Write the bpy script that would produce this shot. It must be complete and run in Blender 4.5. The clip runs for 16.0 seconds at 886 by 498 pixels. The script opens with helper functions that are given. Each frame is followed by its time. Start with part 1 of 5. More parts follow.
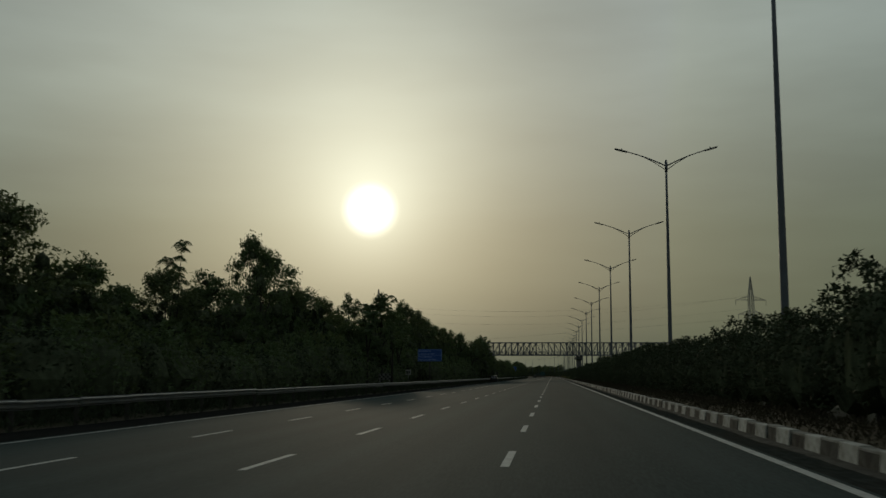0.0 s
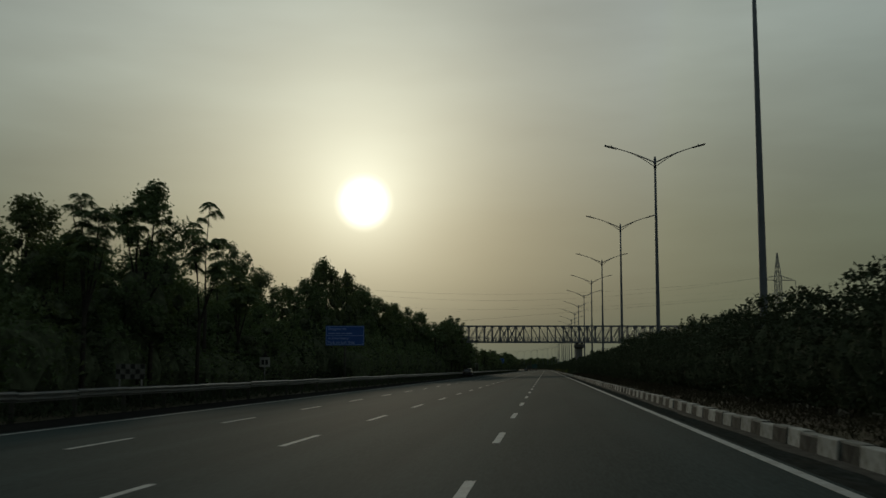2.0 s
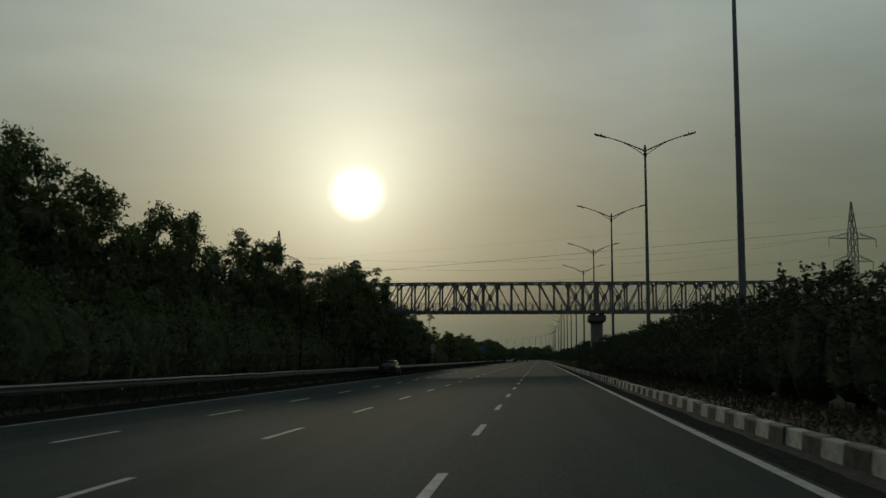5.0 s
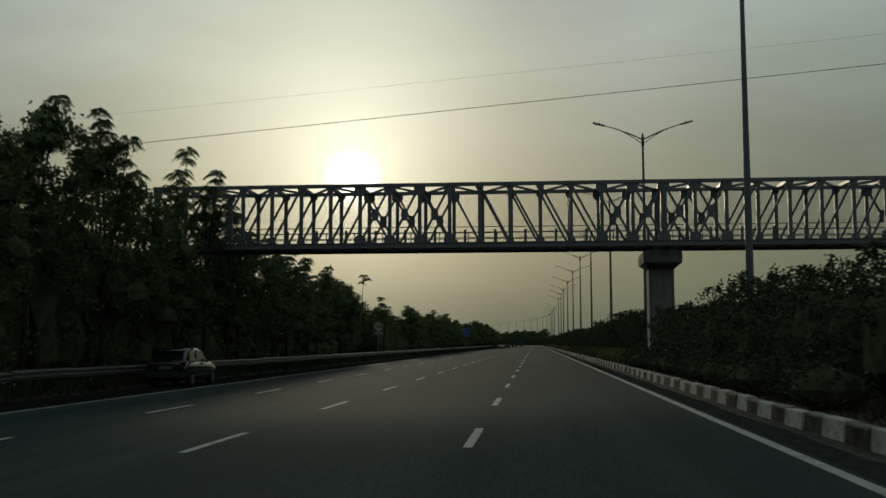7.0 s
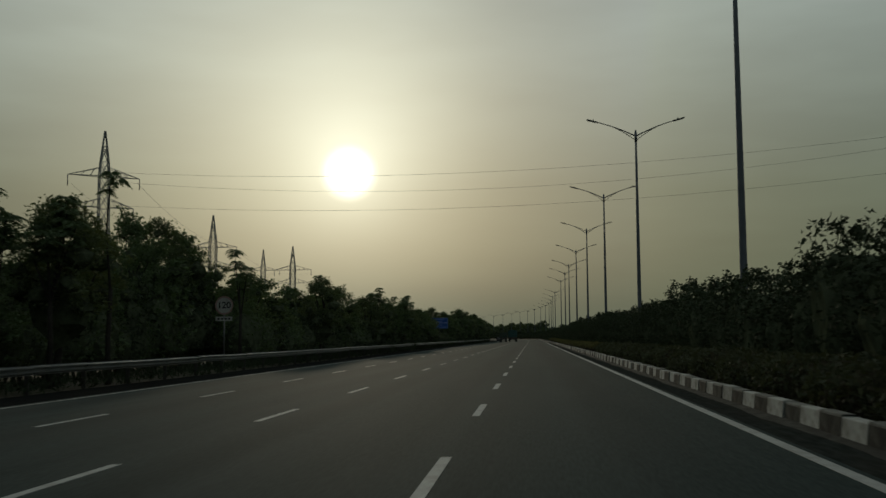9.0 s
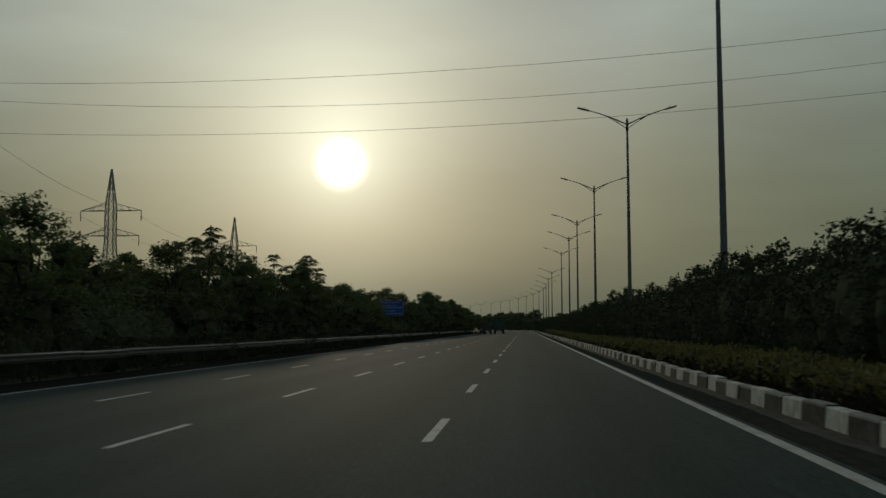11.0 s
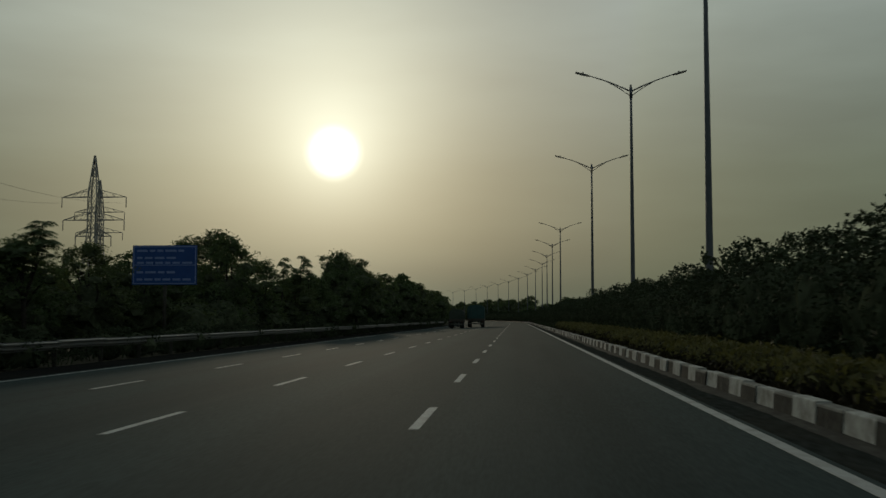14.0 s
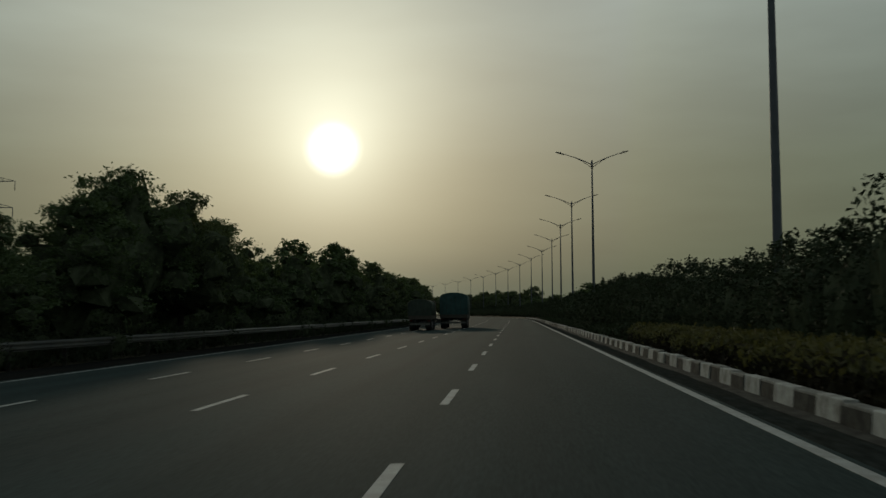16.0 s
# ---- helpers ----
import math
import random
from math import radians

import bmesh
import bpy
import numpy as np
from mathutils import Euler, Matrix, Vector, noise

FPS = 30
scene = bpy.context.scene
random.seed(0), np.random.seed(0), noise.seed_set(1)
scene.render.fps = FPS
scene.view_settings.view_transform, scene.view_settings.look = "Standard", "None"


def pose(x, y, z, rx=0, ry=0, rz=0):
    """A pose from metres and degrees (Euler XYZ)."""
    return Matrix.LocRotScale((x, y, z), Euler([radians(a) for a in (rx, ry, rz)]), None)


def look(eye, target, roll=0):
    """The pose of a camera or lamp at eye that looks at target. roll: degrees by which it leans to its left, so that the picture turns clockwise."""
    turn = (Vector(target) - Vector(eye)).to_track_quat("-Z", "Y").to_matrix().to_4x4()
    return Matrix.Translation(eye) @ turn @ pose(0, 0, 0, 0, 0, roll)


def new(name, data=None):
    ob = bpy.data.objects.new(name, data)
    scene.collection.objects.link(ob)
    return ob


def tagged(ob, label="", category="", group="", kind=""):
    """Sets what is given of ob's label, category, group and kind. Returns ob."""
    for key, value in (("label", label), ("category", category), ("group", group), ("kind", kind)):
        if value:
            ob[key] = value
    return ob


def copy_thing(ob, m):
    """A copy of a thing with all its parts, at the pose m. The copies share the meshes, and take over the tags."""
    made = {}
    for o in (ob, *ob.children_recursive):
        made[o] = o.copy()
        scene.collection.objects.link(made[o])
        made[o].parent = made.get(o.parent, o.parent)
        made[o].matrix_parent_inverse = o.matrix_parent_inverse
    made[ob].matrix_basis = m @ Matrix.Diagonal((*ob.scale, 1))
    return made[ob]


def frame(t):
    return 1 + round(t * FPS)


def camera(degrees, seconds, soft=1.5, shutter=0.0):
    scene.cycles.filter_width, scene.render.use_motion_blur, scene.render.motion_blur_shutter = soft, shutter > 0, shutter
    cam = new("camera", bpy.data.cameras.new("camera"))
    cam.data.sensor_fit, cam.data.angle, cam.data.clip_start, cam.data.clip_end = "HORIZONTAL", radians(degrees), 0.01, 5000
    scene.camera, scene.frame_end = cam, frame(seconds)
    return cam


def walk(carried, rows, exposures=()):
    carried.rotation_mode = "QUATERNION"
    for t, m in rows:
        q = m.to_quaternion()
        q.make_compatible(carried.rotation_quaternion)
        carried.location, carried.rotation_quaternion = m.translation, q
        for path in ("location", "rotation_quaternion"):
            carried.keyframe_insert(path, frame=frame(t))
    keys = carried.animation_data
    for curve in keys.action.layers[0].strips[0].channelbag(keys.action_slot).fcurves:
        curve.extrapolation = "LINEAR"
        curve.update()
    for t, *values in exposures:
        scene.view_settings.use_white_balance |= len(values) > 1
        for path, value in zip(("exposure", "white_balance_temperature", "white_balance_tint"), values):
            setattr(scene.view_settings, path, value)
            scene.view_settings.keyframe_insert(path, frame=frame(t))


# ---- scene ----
cam = camera(47.0, 16.0, soft=1.5, shutter=0.12)
PATH = [
    (0, pose(-0.00, 0.00, 1.180, 97.05, -0.19, 6.09)),
    (0.5, pose(-0.18, 14.79, 1.202, 96.92, -0.12, 6.01)),
    (1, pose(0.01, 29.56, 1.190, 96.86, -0.12, 5.94)),
    (1.5, pose(0.09, 44.37, 1.214, 96.73, -0.24, 5.85)),
    (2, pose(0.19, 59.26, 1.197, 96.65, -0.23, 5.73)),
    (2.5, pose(0.30, 74.24, 1.228, 96.57, -0.19, 5.62)),
    (3, pose(0.40, 89.23, 1.248, 96.49, -0.01, 5.58)),
    (3.5, pose(0.40, 104.16, 1.236, 96.34, -0.20, 5.41)),
    (4, pose(0.47, 119.00, 1.239, 96.29, -0.27, 5.41)),
    (6.5, pose(0.30, 192.23, 1.272, 95.50, 0.32, 5.33)),
    (7, pose(0.20, 206.85, 1.245, 95.29, 0.09, 5.14)),
    (7.5, pose(0.25, 221.47, 1.226, 95.28, 0.19, 5.17)),
    (8, pose(0.23, 236.05, 1.242, 95.25, 0.24, 5.08)),
    (8.5, pose(0.24, 250.68, 1.261, 95.14, 0.34, 5.01)),
    (9, pose(0.29, 265.33, 1.237, 94.95, 0.37, 4.99)),
    (11.5, pose(0.51, 339.47, 1.208, 94.36, 0.12, 4.44)),
    (12, pose(0.57, 354.31, 1.217, 94.30, 0.08, 4.42)),
    (12.5, pose(0.52, 369.17, 1.200, 94.24, 0.04, 4.34)),
    (13, pose(0.57, 384.01, 1.220, 94.12, 0.00, 4.26)),
    (13.5, pose(0.52, 398.83, 1.226, 93.96, -0.12, 4.22)),
    (14, pose(0.53, 413.63, 1.226, 93.87, -0.10, 4.06)),
    (14.5, pose(0.46, 428.44, 1.221, 93.82, -0.00, 4.15)),
    (15, pose(0.38, 443.36, 1.229, 93.71, 0.10, 4.06)),
    (15.5, pose(0.39, 458.28, 1.253, 93.67, 0.25, 4.11)),
    (16, pose(0.40, 473.16, 1.259, 93.61, 0.33, 4.09)),
]
walk(cam, PATH, exposures=((0, 0.0), (6.0, 0.03), (6.5, 0.12), (7.0, 0.25), (7.5, 0.4), (8.0, 0.72), (8.5, 0.28), (9.0, 0.09), (11.0, 0.07), (16.0, 0.07)))

# ---- light ----
SUN_AZ, SUN_EL = 10.25, 9.2
SUN_DIR = Vector((-math.sin(radians(SUN_AZ)) * math.cos(radians(SUN_EL)), math.cos(radians(SUN_AZ)) * math.cos(radians(SUN_EL)), math.sin(radians(SUN_EL))))


def make_world():
    world = bpy.data.worlds.new("hazy_evening_sky")
    scene.world = world
    world.use_nodes = True
    nt = world.node_tree
    nt.nodes.clear()
    N, L = nt.nodes.new, nt.links.new

    def mth(op, a, b=None):
        n = N("ShaderNodeMath")
        n.operation = op
        for i, v in enumerate((a, b)):
            if v is None:
                continue
            if isinstance(v, (int, float)):
                n.inputs[i].default_value = v
            else:
                L(v, n.inputs[i])
        return n.outputs[0]

    def tint(value, colour):
        n = N("ShaderNodeVectorMath")
        n.operation = "SCALE"
        n.inputs[0].default_value = colour
        L(value, n.inputs[3])
        return n.outputs[0]

    def add(a, b):
        n = N("ShaderNodeVectorMath")
        n.operation = "ADD"
        L(a, n.inputs[0])
        L(b, n.inputs[1])
        return n.outputs[0]

    tc = N("ShaderNodeTexCoord")
    sep = N("ShaderNodeSeparateXYZ")
    L(tc.outputs["Generated"], sep.inputs[0])
    dot = N("ShaderNodeVectorMath")
    dot.operation = "DOT_PRODUCT"
    L(tc.outputs["Generated"], dot.inputs[0])
    dot.inputs[1].default_value = SUN_DIR
    ang = mth("MULTIPLY", mth("ARCCOSINE", mth("MINIMUM", dot.outputs["Value"], 0.9999999)), 180 / math.pi)
    # thick haze: bands of tone by height, thin uneven cloud
    ramp = N("ShaderNodeValToRGB")
    cr = ramp.color_ramp
    cr.elements[0].position, cr.elements[0].color = 0.0, (*HAZE_LOW, 1)
    cr.elements[1].position, cr.elements[1].color = 1.0, (*HAZE_TOP, 1)
    e = cr.elements.new(0.14)
    e.color = (*HAZE_MID, 1)
    e = cr.elements.new(0.32)
    e.color = (*HAZE_HIGH, 1)
    L(mth("MAXIMUM", sep.outputs[2], 0.0), ramp.inputs[0])
    mp = N("ShaderNodeMapping")
    mp.inputs["Scale"].default_value = (2.2, 2.2, 9.0)
    L(tc.outputs["Generated"], mp.inputs[0])
    cl = N("ShaderNodeTexNoise")
    cl.inputs["Scale"].default_value = 1.6
    cl.inputs["Detail"].default_value = 4.0
    L(mp.outputs[0], cl.inputs["Vector"])
    cloud = N("ShaderNodeMapRange")
    cloud.inputs[1].default_value, cloud.inputs[2].default_value = 0.35, 0.7
    cloud.inputs[3].default_value, cloud.inputs[4].default_value = 0.88, 1.12
    L(cl.outputs[0], cloud.inputs[0])
    hz = N("ShaderNodeVectorMath")
    hz.operation = "SCALE"
    L(ramp.outputs[0], hz.inputs[0])
    L(cloud.outputs[0], hz.inputs[3])
    total = hz.outputs[0]
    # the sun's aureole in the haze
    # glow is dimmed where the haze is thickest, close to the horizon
    # sky brightness painted by bearing: dimmer just right of the sun, brighter further round
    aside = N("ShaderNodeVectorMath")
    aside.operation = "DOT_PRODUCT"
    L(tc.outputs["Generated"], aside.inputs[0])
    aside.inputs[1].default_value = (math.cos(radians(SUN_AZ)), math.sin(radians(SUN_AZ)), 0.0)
    bearing_tone = N("ShaderNodeValToRGB")
    vr = bearing_tone.color_ramp
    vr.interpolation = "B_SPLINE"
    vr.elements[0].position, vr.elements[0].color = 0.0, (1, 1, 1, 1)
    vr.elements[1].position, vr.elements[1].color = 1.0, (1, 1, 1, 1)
    for at, tone in SKY_BEARING_TONE:
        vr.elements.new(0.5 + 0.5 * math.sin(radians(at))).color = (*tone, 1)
    L(mth("ADD", mth("MULTIPLY", aside.outputs["Value"], 0.5), 0.5), bearing_tone.inputs[0])
    thin = N("ShaderNodeMapRange")
    thin.inputs[1].default_value, thin.inputs[2].default_value = 0.03, 0.27
    thin.inputs[3].default_value, thin.inputs[4].default_value = 0.52, 1.33
    L(sep.outputs[2], thin.inputs[0])
    for strength, width, colour in AUREOLE:
        g = mth("MULTIPLY", mth("MULTIPLY", mth("POWER", math.e, mth("MULTIPLY", ang, -1.0 / width)), strength), thin.outputs[0])
        total = add(total, tint(g, colour))
    toned_sky = N("ShaderNodeVectorMath")
    toned_sky.operation = "MULTIPLY"
    L(total, toned_sky.inputs[0])
    L(bearing_tone.outputs[0], toned_sky.inputs[1])
    total = toned_sky.outputs[0]
    # the disc, spread by the haze
    disc = N("ShaderNodeMapRange")
    disc.interpolation_type = "SMOOTHSTEP"
    disc.inputs[1].default_value, disc.inputs[2].default_value = 0.3, 1.8
    disc.inputs[3].default_value, disc.inputs[4].default_value = 1.2, 0.0
    L(ang, disc.inputs[0])
    total = add(total, tint(disc.outputs[0], (1.0, 0.97, 0.85)))
    haze_bg = N("ShaderNodeBackground")
    haze_bg.inputs[1].default_value = 1.0
    L(total, haze_bg.inputs[0])
    sky = N("ShaderNodeTexSky")
    sky.sky_type = "NISHITA"
    sky.sun_disc = False
    sky.sun_elevation = radians(SUN_EL)
    sky.sun_rotation = radians(-SUN_AZ)
    sky.dust_density = 6.0
    sky.air_density = 1.5
    sky_bg = N("ShaderNodeBackground")
    sky_bg.inputs[1].default_value = 0.003
    L(sky.outputs[0], sky_bg.inputs[0])
    both = N("ShaderNodeAddShader")
    L(haze_bg.outputs[0], both.inputs[0])
    L(sky_bg.outputs[0], both.inputs[1])
    out = N("ShaderNodeOutputWorld")
    L(both.outputs[0], out.inputs[0])


HAZE_LOW, HAZE_MID, HAZE_HIGH, HAZE_TOP = (0.081, 0.099, 0.060), (0.104, 0.130, 0.096), (0.232, 0.278, 0.258), (0.185, 0.225, 0.232)
# degrees right of the sun, and the brightness factor painted on the sky there
SKY_BEARING_TONE = ((-4, (1.0, 1.0, 1.0)), (1, (1.0, 1.0, 1.0)), (6, (0.88, 0.88, 0.89)), (9, (0.82, 0.82, 0.84)), (13, (0.86, 0.86, 0.89)), (17, (1.0, 1.0, 1.04)), (21, (1.2, 1.2, 1.26)), (26, (1.52, 1.52, 1.6)), (33, (1.55, 1.55, 1.62)), (60, (1.0, 1.0, 1.0)))
AUREOLE = ((0.33, 1.5, (0.98, 0.98, 0.81)), (0.66, 7.2, (0.98, 1.03, 0.84)))
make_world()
sun_data = bpy.data.lights.new("sun", "SUN")
sun_data.energy = 0.6
sun_data.angle = radians(3.0)
sun_data.color = (1.0, 0.86, 0.62)
sun = new("sun", sun_data)
sun.matrix_world = look(SUN_DIR * 300, (0, 0, 0))


# ---- materials ----
def material(name, colour, rough=0.7, metal=0.0, spec=0.15, vary=0.25, scale=6.0, bump=0.0, bump_scale=60.0, stain=0.0, stain_scale=0.7, stain_colour=None, per_object=0.0, per_island=0.0, stretch=None):
    """A surface with grain at a small scale and stains at a large one."""
    m = bpy.data.materials.new(name)
    m.use_nodes = True
    nt = m.node_tree
    N, L = nt.nodes.new, nt.links.new
    b = nt.nodes["Principled BSDF"]
    b.inputs["Roughness"].default_value = rough
    b.inputs["Metallic"].default_value = metal
    b.inputs["Specular IOR Level"].default_value = spec
    tc = N("ShaderNodeTexCoord")
    vec = tc.outputs["Object"]
    if stretch:
        mp = N("ShaderNodeMapping")
        mp.inputs["Scale"].default_value = stretch
        L(vec, mp.inputs[0])
        vec = mp.outputs[0]
    n1 = N("ShaderNodeTexNoise")
    n1.inputs["Scale"].default_value = scale
    n1.inputs["Detail"].default_value = 6.0
    L(vec, n1.inputs["Vector"])
    mr = N("ShaderNodeMapRange")
    mr.inputs[1].default_value, mr.inputs[2].default_value = 0.3, 0.7
    mr.inputs[3].default_value, mr.inputs[4].default_value = 1 - vary, 1 + vary
    L(n1.outputs[0], mr.inputs[0])
    value = mr.outputs[0]

    def mul(a, k):
        n = N("ShaderNodeMath")
        n.operation = "MULTIPLY"
        L(a, n.inputs[0])
        if isinstance(k, float):
            n.inputs[1].default_value = k
        else:
            L(k, n.inputs[1])
        return n.outputs[0]

    def spread(src, amount):
        r = N("ShaderNodeMapRange")
        r.inputs[3].default_value, r.inputs[4].default_value = 1 - amount, 1 + amount
        L(src, r.inputs[0])
        return r.outputs[0]

    if per_object:
        value = mul(value, spread(N("ShaderNodeObjectInfo").outputs["Random"], per_object))
    if per_island:
        value = mul(value, spread(N("ShaderNodeNewGeometry").outputs["Random Per Island"], per_island))
    sc = N("ShaderNodeVectorMath")
    sc.operation = "SCALE"
    sc.inputs[0].default_value = colour
    L(value, sc.inputs[3])
    col = sc.outputs[0]
    if stain:
        n2 = N("ShaderNodeTexNoise")
        n2.inputs["Scale"].default_value = stain_scale
        n2.inputs["Detail"].default_value = 8.0
        n2.inputs["Roughness"].default_value = 0.65
        L(vec, n2.inputs["Vector"])
        r2 = N("ShaderNodeMapRange")
        r2.inputs[1].default_value, r2.inputs[2].default_value = 0.45, 0.68
        r2.inputs[3].default_value, r2.inputs[4].default_value = 0.0, stain
        L(n2.outputs[0], r2.inputs[0])
        mx = N("ShaderNodeMix")
        mx.data_type = "RGBA"
        L(r2.outputs[0], mx.inputs[0])
        L(col, mx.inputs[6])
        mx.inputs[7].default_value = (*(stain_colour or tuple(c * 0.45 for c in colour)), 1)
        col = mx.outputs[2]
    L(col, b.inputs["Base Color"])
    if bump:
        n3 = N("ShaderNodeTexNoise")
        n3.inputs["Scale"].default_value = bump_scale
        n3.inputs["Detail"].default_value = 5.0
        L(vec, n3.inputs["Vector"])
        bp = N("ShaderNodeBump")
        bp.inputs["Strength"].default_value = bump
        bp.inputs["Distance"].default_value = 0.02
        L(n3.outputs[0], bp.inputs["Height"])
        L(bp.outputs[0], b.inputs["Normal"])
    return m


def long_streaks(m, amount, across):
    """Faint lengthwise bands where tyres have polished the surface."""
    nt = m.node_tree
    N, L = nt.nodes.new, nt.links.new
    b = nt.nodes["Principled BSDF"]
    src = b.inputs["Base Color"].links[0].from_socket
    tc, mp, n = N("ShaderNodeTexCoord"), N("ShaderNodeMapping"), N("ShaderNodeTexNoise")
    mp.inputs["Scale"].default_value = (across, 0.004, 0.0)
    n.inputs["Scale"].default_value, n.inputs["Detail"].default_value = 1.0, 3.0
    r, v = N("ShaderNodeMapRange"), N("ShaderNodeVectorMath")
    r.inputs[1].default_value, r.inputs[2].default_value = 0.3, 0.7
    r.inputs[3].default_value, r.inputs[4].default_value = 1 - amount, 1 + amount
    v.operation = "SCALE"
    L(tc.outputs["Object"], mp.inputs[0])
    L(mp.outputs[0], n.inputs["Vector"])
    L(n.outputs[0], r.inputs[0])
    L(src, v.inputs[0])
    L(r.outputs[0], v.inputs[3])
    L(v.outputs[0], b.inputs["Base Color"])


def leaf_material(name, colour, through_light=0.25, per=0.35):
    m = material(name, colour, rough=0.85, spec=0.08, vary=0.3, scale=0.8, per_island=per, per_object=0.15)
    b = m.node_tree.nodes["Principled BSDF"]
    b.inputs["Transmission Weight"].default_value = 0.0
    b.inputs["Subsurface Weight"].default_value = 0.0
    nt = m.node_tree
    tr = nt.nodes.new("ShaderNodeBsdfTranslucent")
    tr.inputs[0].default_value = (colour[0] * 1.6, colour[1] * 1.7, colour[2] * 0.8, 1)
    mix = nt.nodes.new("ShaderNodeMixShader")
    mix.inputs[0].default_value = through_light
    nt.links.new(b.outputs[0], mix.inputs[1])
    nt.links.new(tr.outputs[0], mix.inputs[2])
    nt.links.new(mix.outputs[0], nt.nodes["Material Output"].inputs[0])
    return m


ASPHALT = material("asphalt", (0.0262, 0.0393, 0.0388), rough=0.9, spec=0.012, vary=0.22, scale=30.0, bump=0.2, bump_scale=70.0, stain=0.5, stain_scale=0.45, stain_colour=(0.041, 0.051, 0.050), stretch=(1.0, 0.12, 1.0))
long_streaks(ASPHALT, 0.2, 0.7)
ROAD_PAINT = material("worn_road_paint", (0.35, 0.355, 0.34), rough=0.8, spec=0.03, vary=0.15, scale=14.0, bump=0.3, stain=0.75, stain_scale=2.2, stain_colour=(0.22, 0.21, 0.19))
ROAD_PAINT_OLD = material("faded_road_paint", (0.27, 0.275, 0.265), rough=0.85, spec=0.02, vary=0.2, scale=14.0, bump=0.3, stain=0.8, stain_scale=2.0, stain_colour=(0.1, 0.1, 0.095))
EARTH = material("dry_earth", (0.052, 0.044, 0.031), rough=0.95, spec=0.1, vary=0.4, scale=3.0, bump=0.7, bump_scale=12.0, stain=0.7, stain_scale=0.25, stain_colour=(0.04, 0.045, 0.02))
KERB_WHITE = material("kerb_white_paint", (0.36, 0.36, 0.34), rough=0.9, spec=0.02, vary=0.15, scale=9.0, bump=0.4, bump_scale=30.0, stain=0.85, stain_scale=3.4, stain_colour=(0.16, 0.152, 0.13), per_object=0.18)
KERB_TOP = material("dusty_worn_kerb_top", (0.2, 0.2, 0.185), rough=0.9, spec=0.02, vary=0.25, scale=9.0, bump=0.4, bump_scale=30.0, stain=0.8, stain_scale=3.0, stain_colour=(0.09, 0.087, 0.076), per_object=0.2)
KERB_BLACK = material("kerb_black_paint", (0.034, 0.036, 0.034), rough=0.9, spec=0.02, vary=0.35, scale=9.0, bump=0.4, bump_scale=30.0, stain=0.6, stain_scale=3.4, stain_colour=(0.10, 0.098, 0.086), per_object=0.25)
CONCRETE = material("stained_concrete", (0.115, 0.119, 0.121), rough=0.85, vary=0.15, scale=4.0, bump=0.3, bump_scale=25.0, stain=0.7, stain_scale=1.1, stain_colour=(0.062, 0.06, 0.056), stretch=(1.0, 1.0, 0.25))
DECK = material("pale_deck_concrete", (0.4, 0.4, 0.39), rough=0.85, vary=0.12, scale=3.0, bump=0.2, bump_scale=20.0, stain=0.5, stain_scale=0.9, stain_colour=(0.26, 0.25, 0.23))
STEEL_PAINT = material("grey_painted_steel", (0.066, 0.075, 0.096), rough=0.5, metal=0.0, spec=0.5, vary=0.18, scale=5.0, stain=0.4, stain_scale=1.3, stain_colour=(0.10, 0.08, 0.06), per_object=0.1)
GALVANISED = material("galvanised_steel", (0.12, 0.125, 0.127), rough=0.42, metal=0.6, vary=0.2, scale=7.0, stain=0.45, stain_scale=1.5, stain_colour=(0.2, 0.18, 0.15))
RAIL_POST = material("dirty_rail_post", (0.05, 0.048, 0.042), rough=0.8, metal=0.1, vary=0.25, scale=7.0, stain=0.4, stain_scale=2.0)
POLE_STEEL = material("dull_pole_steel", (0.085, 0.095, 0.112), rough=0.55, metal=0.3, vary=0.12, scale=3.0, stain=0.3, stain_scale=0.8, stain_colour=(0.09, 0.09, 0.095))
LAMP_GREY = material("dark_lamp_housing", (0.12, 0.12, 0.125), rough=0.5, vary=0.1)
LENS = material("lamp_lens", (0.5, 0.5, 0.48), rough=0.2, spec=0.6, vary=0.03)
LATTICE = material("weathered_lattice_steel", (0.22, 0.22, 0.22), rough=0.6, metal=0.5, vary=0.2, scale=3.0)
WIRE = material("dark_cable", (0.06, 0.06, 0.06), rough=0.6, metal=0.3, vary=0.1)
BLUE = material("blue_sign_sheeting", (0.02, 0.056, 0.2), rough=0.5, vary=0.1, scale=3.0, stain=0.25, stain_scale=1.5)
SIGN_TEXT = material("pale_blue_lettering", (0.14, 0.2, 0.38), rough=0.5, vary=0.15, stain=0.3, stain_scale=3.0)
# white lowered to grey: shade on the roadside signs put into colour, plus stains
SIGN_DIMMED = material("dimmed_stained_white_sheeting", (0.25, 0.25, 0.235), rough=0.6, vary=0.15, stain=0.5, stain_scale=2.0)
SHOULDER = material("dark_shoulder_surface", (0.013, 0.0135, 0.013), rough=0.95, spec=0.0, vary=0.3, scale=12.0, bump=0.3, bump_scale=40.0, stain=0.6, stain_scale=0.5, stain_colour=(0.022, 0.021, 0.018), stretch=(1.0, 0.3, 1.0))
GUTTER = material("dirty_gutter_asphalt", (0.027, 0.030, 0.027), rough=0.95, spec=0.0, vary=0.35, scale=10.0, bump=0.4, bump_scale=40.0, stain=0.75, stain_scale=0.9, stain_colour=(0.036, 0.033, 0.027), stretch=(1.0, 0.25, 1.0))
# hazard board's white darkened to grey, its dimness put into colour
BOARD_GREY = material("dark_grey_board_paint", (0.11, 0.11, 0.10), rough=0.8, vary=0.2, stain=0.5, stain_scale=2.0)
